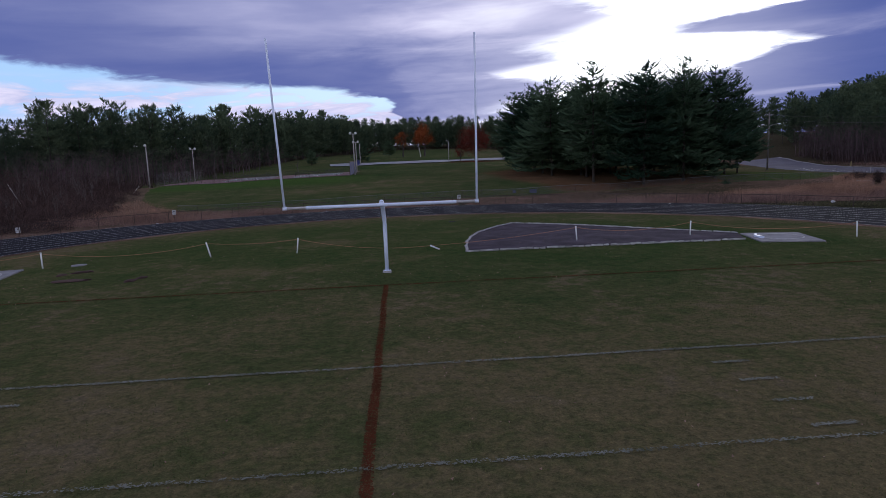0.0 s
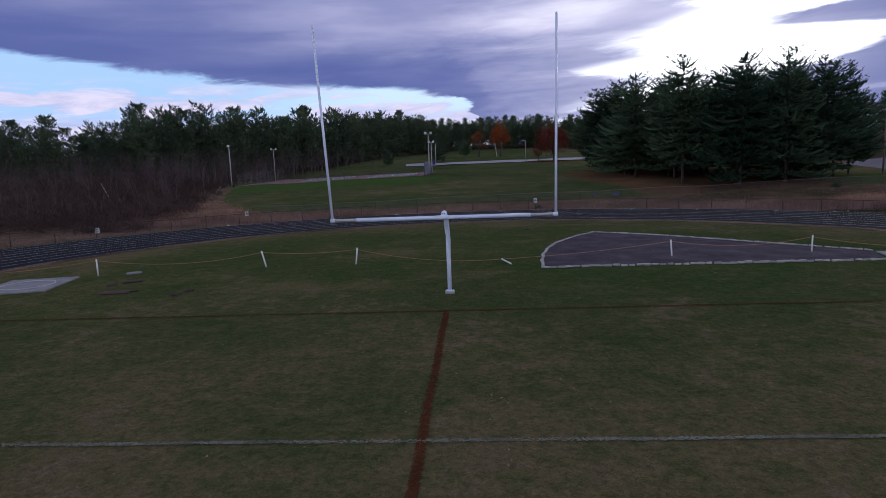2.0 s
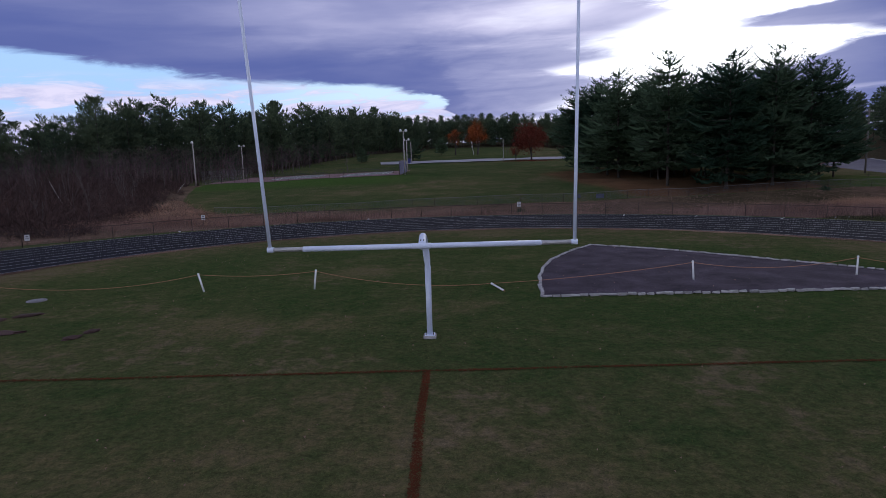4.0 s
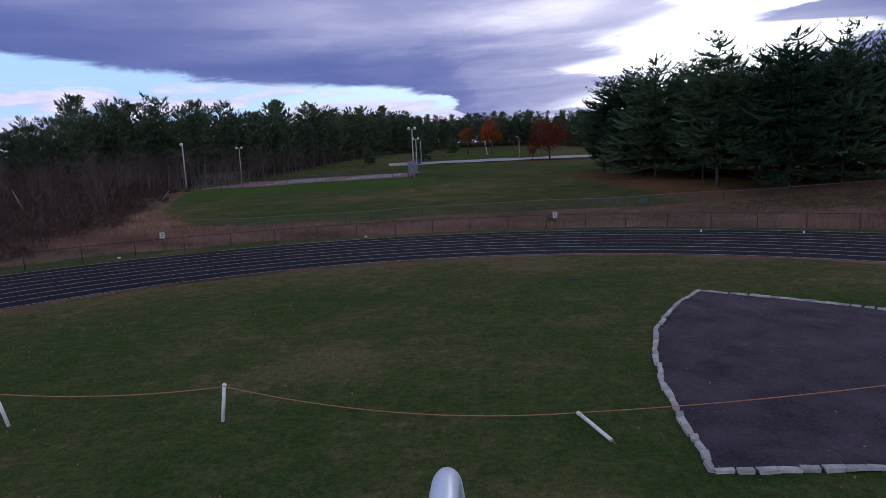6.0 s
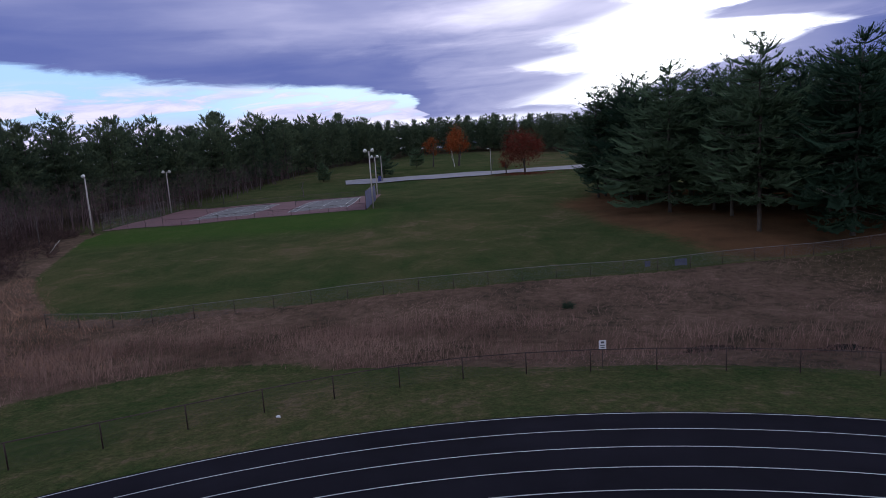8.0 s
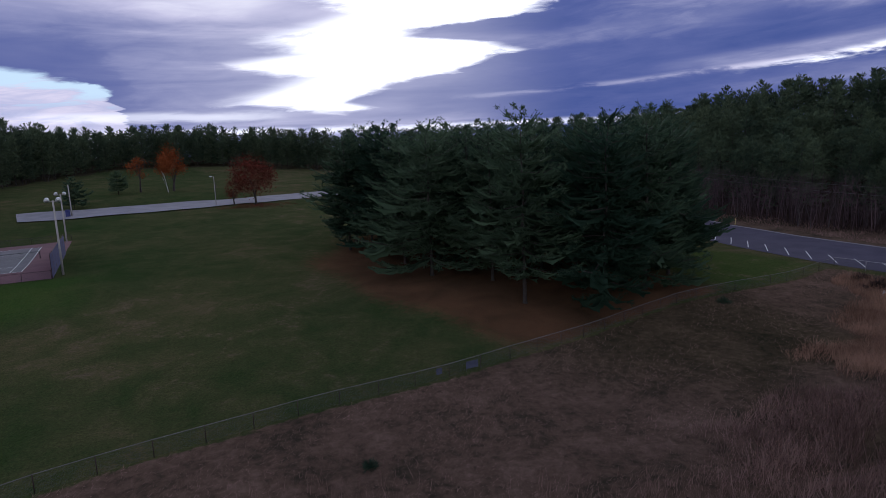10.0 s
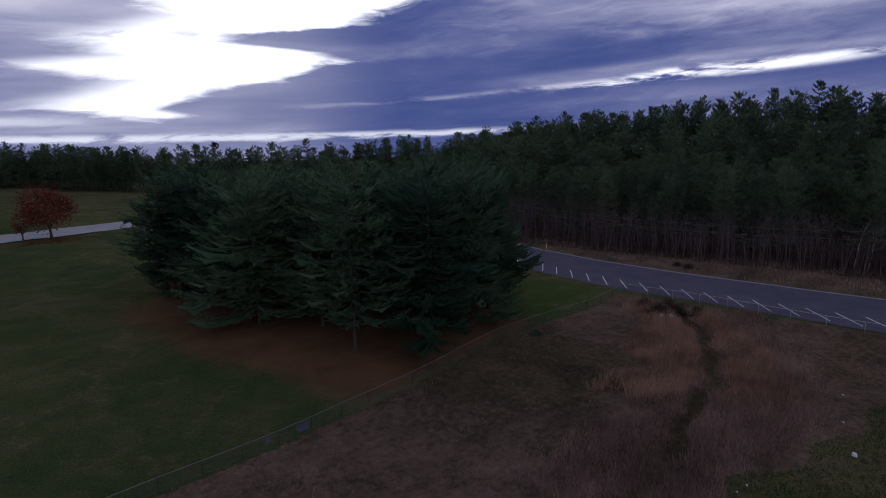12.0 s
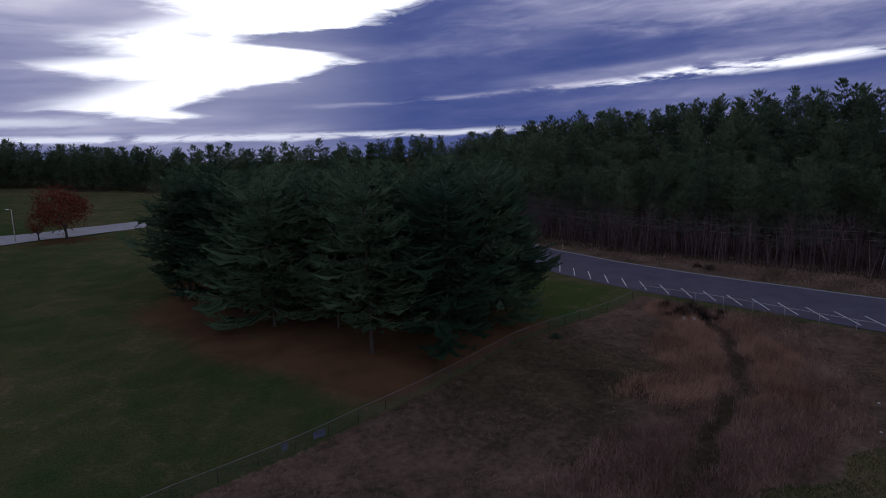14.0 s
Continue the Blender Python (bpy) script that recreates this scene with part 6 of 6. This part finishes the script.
    x, y = pick(rng, 26000, -50, -18, 54, 84, lambda a, b: wet_mask(a, b)[0] * sstep(a, -47, -43) * sstep(a + 0.4 * (b - 66), -22, -32) * soft(a, b))
    n = len(x)
    scatter_slivers("straw_grass", "pale straw-coloured grass beside the thicket", "dry grass", x, y, rng.uniform(0.25, 0.7, n), rng.uniform(0.02, 0.045, n), 0.6, M_TANREED, 66)


def build_turf_blades():
    rng = np.random.default_rng(70)
    x, y = pick(rng, 150000, -24, 26, -18, 29, lambda a, b: sstep(track_r(a, b), 27.0, 26.6) * np.clip(1.3 - np.hypot(a, b + 4) / 30, 0.25, 1) * (1 - 0.97 * ((a > 4) & (a < 22) & (b > 7.3) & (b < 20.2 - np.maximum(a - 8.6, 0) * 0.95) & (a > 3.9 + np.maximum(b - 8, 0) * 0.38))) * (1 - ((np.abs(a) < 0.12) & (b < 0))))
    n = len(x)
    scatter_slivers("turf_blades", "short tufted grass blades over the playing field", "grass", x, y, rng.uniform(0.03, 0.085, n), rng.uniform(0.006, 0.014, n), 0.6, M_BLADE, 71)


def build_thatch():
    """Bleached grass lying along the inner edge of the track."""
    rng = np.random.default_rng(75)
    n = 26000
    q = rng.uniform(0.06, 0.94, n) * math.pi
    r = R_IN - 0.16 - np.abs(rng.normal(scale=0.16, size=n)) * (1 + 0.8 * np.sin(q * 23) * np.sin(q * 7))
    x, y = TC[0] - r * np.cos(q), TC[1] + r * np.sin(q)
    scatter_slivers("edge_thatch", "bleached dry grass along the inner edge of the track", "dry grass", x, y, rng.uniform(0.05, 0.15, n), rng.uniform(0.012, 0.03, n), 1.4, M_REED, 76)


build_thatch()
build_brush()
build_reeds()
build_turf_blades()


# ---- small things ----
def build_water():
    """Small pools left standing in the brook's bed."""
    m, tr, bs = material("still_water")
    bs.inputs["Base Color"].default_value = (0.02, 0.02, 0.022, 1)
    bs.inputs["Roughness"].default_value = 0.05
    add_bump(tr, bs, noise_of(tr, place_vec(tr), 3.0, 2, 0.5), 0.05, 0.02)
    a = np.linspace(0, 2 * math.pi, 49)[:-1]
    for x, y, rx, ry, rot, z in POOLS:
        k = 1 + 0.16 * np.sin(a * 3 + x) + 0.10 * np.sin(a * 7 + y) + 0.05 * np.sin(a * 13)
        V = np.stack([np.r_[0, rx * k * np.cos(a)], np.r_[0, ry * k * np.sin(a)], np.zeros(49)], 1)
        i = np.arange(48)
        me = np_mesh("water", V, np.stack([0 * i, i + 1, (i + 1) % 48 + 1], 1), m)
        thing("water", "still pool of brook water reflecting the sky among sedge", "water", "brook pools", "structure", at=pose(x, y, z, 0, 0, rot), data=me)


build_water()


def build_culvert():
    c = thing("culvert", "two pale concrete pipe ends in the road bank", "culvert", at=pose(70.2, 63.2, gz1(70.2, 63.2), 0, 0, 30) @ Matrix.Scale(0.75, 4))
    for dy in (-0.75, 0.75):
        bm = bmesh.new()
        a = np.linspace(0, 2 * math.pi, 17)[:-1]
        rings = [[bm.verts.new((x, dy + r * math.cos(t), 0.22 + r * math.sin(t))) for t in a] for x, r in ((0.0, 0.26), (0.0, 0.34), (1.6, 0.34))]
        rings.append([bm.verts.new((1.6, dy + 0.26 * math.cos(t), 0.22 + 0.26 * math.sin(t))) for t in a])
        for p, q in ((0, 1), (1, 2), (2, 3), (3, 0)):
            for k in range(16):
                bm.faces.new((rings[p][k], rings[p][(k + 1) % 16], rings[q][(k + 1) % 16], rings[q][k]))
        bmesh.ops.recalc_face_normals(bm, faces=bm.faces)
        part("pipe", bm_mesh("pipe", bm, M_STONE, True), c)


build_culvert()


def build_shrubs(spots, mat, label, seed, name="shrub"):
    rng = np.random.default_rng(seed)
    for x, y, r in spots:
        n = 420
        d = rng.normal(size=(n, 3))
        d[:, 2] = np.abs(d[:, 2]) + 0.2
        d = unit(d)
        V, F = slivers(d * (rng.uniform(0.05, 0.75, n) * r)[:, None], d + rng.normal(scale=0.35, size=(n, 3)), r * rng.uniform(0.3, 0.7, n), rng.uniform(0.015, 0.045, n), rng)
        me = np_mesh(name, V, F, mat)
        set_attr(me, "tint", np.full(len(V), 0.2))
        thing(name, label, "shrub", "shrubs", at=pose(x, y, gz1(x, y) - 0.05), data=me)


build_shrubs([(71.4, 64.4, 1.2), (72.0, 65.2, 1.3), (73.0, 63.0, 1.3), (72.2, 60.6, 1.0), (72.8, 67.6, 1.1), (70.2, 66.2, 0.8), (74.4, 65.0, 1.1)], M_BRUSH, "dark bare shrub growing round the culvert", 81)
build_shrubs([(97.5, 72.5, 1.2), (98.6, 75.0, 1.0)], M_DARKBRUSH, "dark bare shrub on the road bank", 82)
build_shrubs([(72.4, 62.2, 1.0), (73.4, 64.2, 1.1), (71.6, 65.4, 0.9), (73.9, 60.9, 0.8)], M_DARKBRUSH, "dark bare brush above the culvert", 85)
build_shrubs([(9.5, 61.6, 0.6), (53.6, 71.2, 0.9)], M_PINE, "small dark evergreen shrub in the wet meadow", 83, "evergreen_shrub")


def build_snag(x, y, ang, tilt, ln, r):
    """A broken pale trunk leaning in the brush, with two stubs."""
    t = thing("fallen_trunk", "bleached broken trunk leaning in the brown brush", "dead trunk", "fallen trunks", at=pose(x, y, gz1(x, y), 0, 0, ang))
    c, q = math.cos(radians(tilt)), math.sin(radians(tilt))
    part("stem", tube_mesh("stem", [(0, 0, -0.1), (0.5 * ln * c, 0.1, 0.52 * ln * q), (ln * c, 0, ln * q)], [r, r * 0.8, r * 0.35], M_BIRCH, 7), t)
    for k, z in ((0.45, 0.7), (0.7, 0.5)):
        part("stub", tube_mesh("stub", [(k * ln * c, 0, k * ln * q), (k * ln * c + 0.3, 0.25, k * ln * q + z)], [r * 0.4, r * 0.12], M_BIRCH, 5), t)


build_snag(-52.5, 101.5, 20, 48, 2.3, 0.04)
build_snag(-60.5, 80.0, 155, 52, 5.5, 0.06)
build_shrubs([(-62.5, 70.0, 2.4), (-65.0, 72.5, 2.0), (-60.5, 68.0, 1.5)], M_RUSSET, "russet bush still in dull orange leaf in the thicket", 84)


def crumpled(name, label, category, x, y, sx, sy, sz, mat, seed, lift=0.0, rot=0.0, group=""):
    """A small crumpled or lumpy object lying on the ground."""
    rng = random.Random(seed)
    bm = bmesh.new()
    bmesh.ops.create_icosphere(bm, subdivisions=2, radius=0.5)
    for v in bm.verts:
        k = 1 + rng.uniform(-0.22, 0.22)
        v.co = Vector((v.co.x * sx * k, v.co.y * sy * k, max(v.co.z, -0.25) * sz * k))
    thing(name, label, category, group, at=pose(x, y, gz1(x, y) + 0.2 * sz + lift, 0, 0, rot), data=bm_mesh(name, bm, mat))


crumpled("litter_bag", "crumpled white plastic bag on rough grass", "litter", 46.9, 38.3, 0.6, 0.38, 0.3, M_SIGN, 1, 0.1, 20)
for k, (x, y) in enumerate(((36.8, 42.6), (38.0, 42.4), (52.6, 40.2), (58.4, 41.5), (-7.2, 42.6), (-22.6, 36.6))):
    crumpled("litter", "scrap of white litter in the grass", "litter", x, y, 0.22, 0.14, 0.12, M_SIGN, 10 + k, 0.05, k * 40, "scraps of litter")
for k, (x, y, a, b) in enumerate(((-13.7, 4.3, 1.5, 0.5), (-14.4, 6.6, 0.9, 0.4), (-10.9, 3.6, 0.6, 0.3), (-10.7, 4.3, 0.5, 0.25), (-15.0, 6.0, 0.5, 0.3))):
    crumpled("turf_clod", "dark heap of cut turf lying on the lawn", "turf clod", x, y, a, b, 0.14, M_BRUSH, 30 + k, 0.0, 10 + k * 15, "turf clods")
cover = thing("manhole_cover", "round grey cover set in the lawn", "cover", at=pose(-15.8, 9.1, gz1(-15.8, 9.1)))
part("disc", tube_mesh("disc", [(0, 0, -0.05), (0, 0, 0.025)], 0.36, M_CONC, 20), cover)


def build_drain():
    d = thing("drain_grate", "dark iron drain grate in a worn patch of lawn", "drain", at=pose(4.6, 23.1, gz1(4.6, 23.1), 0, 0, 8) @ Matrix.Diagonal((0.5, 0.5, 1, 1)))
    for sx, sy, cx, cy in ((0.78, 0.06, 0, 0.3), (0.78, 0.06, 0, -0.3), (0.06, 0.54, 0.36, 0), (0.06, 0.54, -0.36, 0)):
        part("frame_bar", box_mesh("frame_bar", (sx, sy, 0.05), M_DARK, (cx, cy, 0.02)), d)
    for k in range(7):
        part("slat", box_mesh("slat", (0.035, 0.54, 0.04), M_DARK, (-0.27 + 0.09 * k, 0, 0.02)), d)
    part("sump", box_mesh("sump", (0.66, 0.54, 0.02), M_DARK, (0, 0, -0.005)), d)


build_drain()
post = thing("marker_post", "short yellow marker post at the road edge", "post", at=pose(101.2, 104.5, gz1(101.2, 104.5)))
part("shaft", tube_mesh("shaft", [(0, 0, -0.2), (0, 0, 1.1)], 0.07, M_YELLOW, 8), post)
part("cap", tube_mesh("cap", [(0, 0, 1.1), (0, 0, 1.16)], [0.085, 0.05], M_YELLOW, 8), post)


def build_leaf_litter():
    """Fallen leaves and bits scattered over the near lawn, and drifts below the maple."""
    rng = np.random.default_rng(90)
    x, y = pick(rng, 1500, -22, 24, -18, 28, lambda a, b: sstep(track_r(a, b), 26.5, 25.5))
    n = len(x)
    scatter_slivers("fallen_leaves", "scattered pale fallen leaves on the playing field", "leaves", x, y, rng.uniform(0.03, 0.065, n), rng.uniform(0.03, 0.055, n), 2.5, M_REED, 91, zoff=0.03)
    x, y = rng.normal(27, 4.5, 1500), rng.normal(183.5, 2.6, 1500)
    scatter_slivers("maple_leaves", "drift of dull red fallen leaves below the maple", "leaves", x, y, rng.uniform(0.1, 0.25, 1500), rng.uniform(0.1, 0.2, 1500), 2.0, M_REDLEAF, 92, zoff=0.04)


build_leaf_litter()
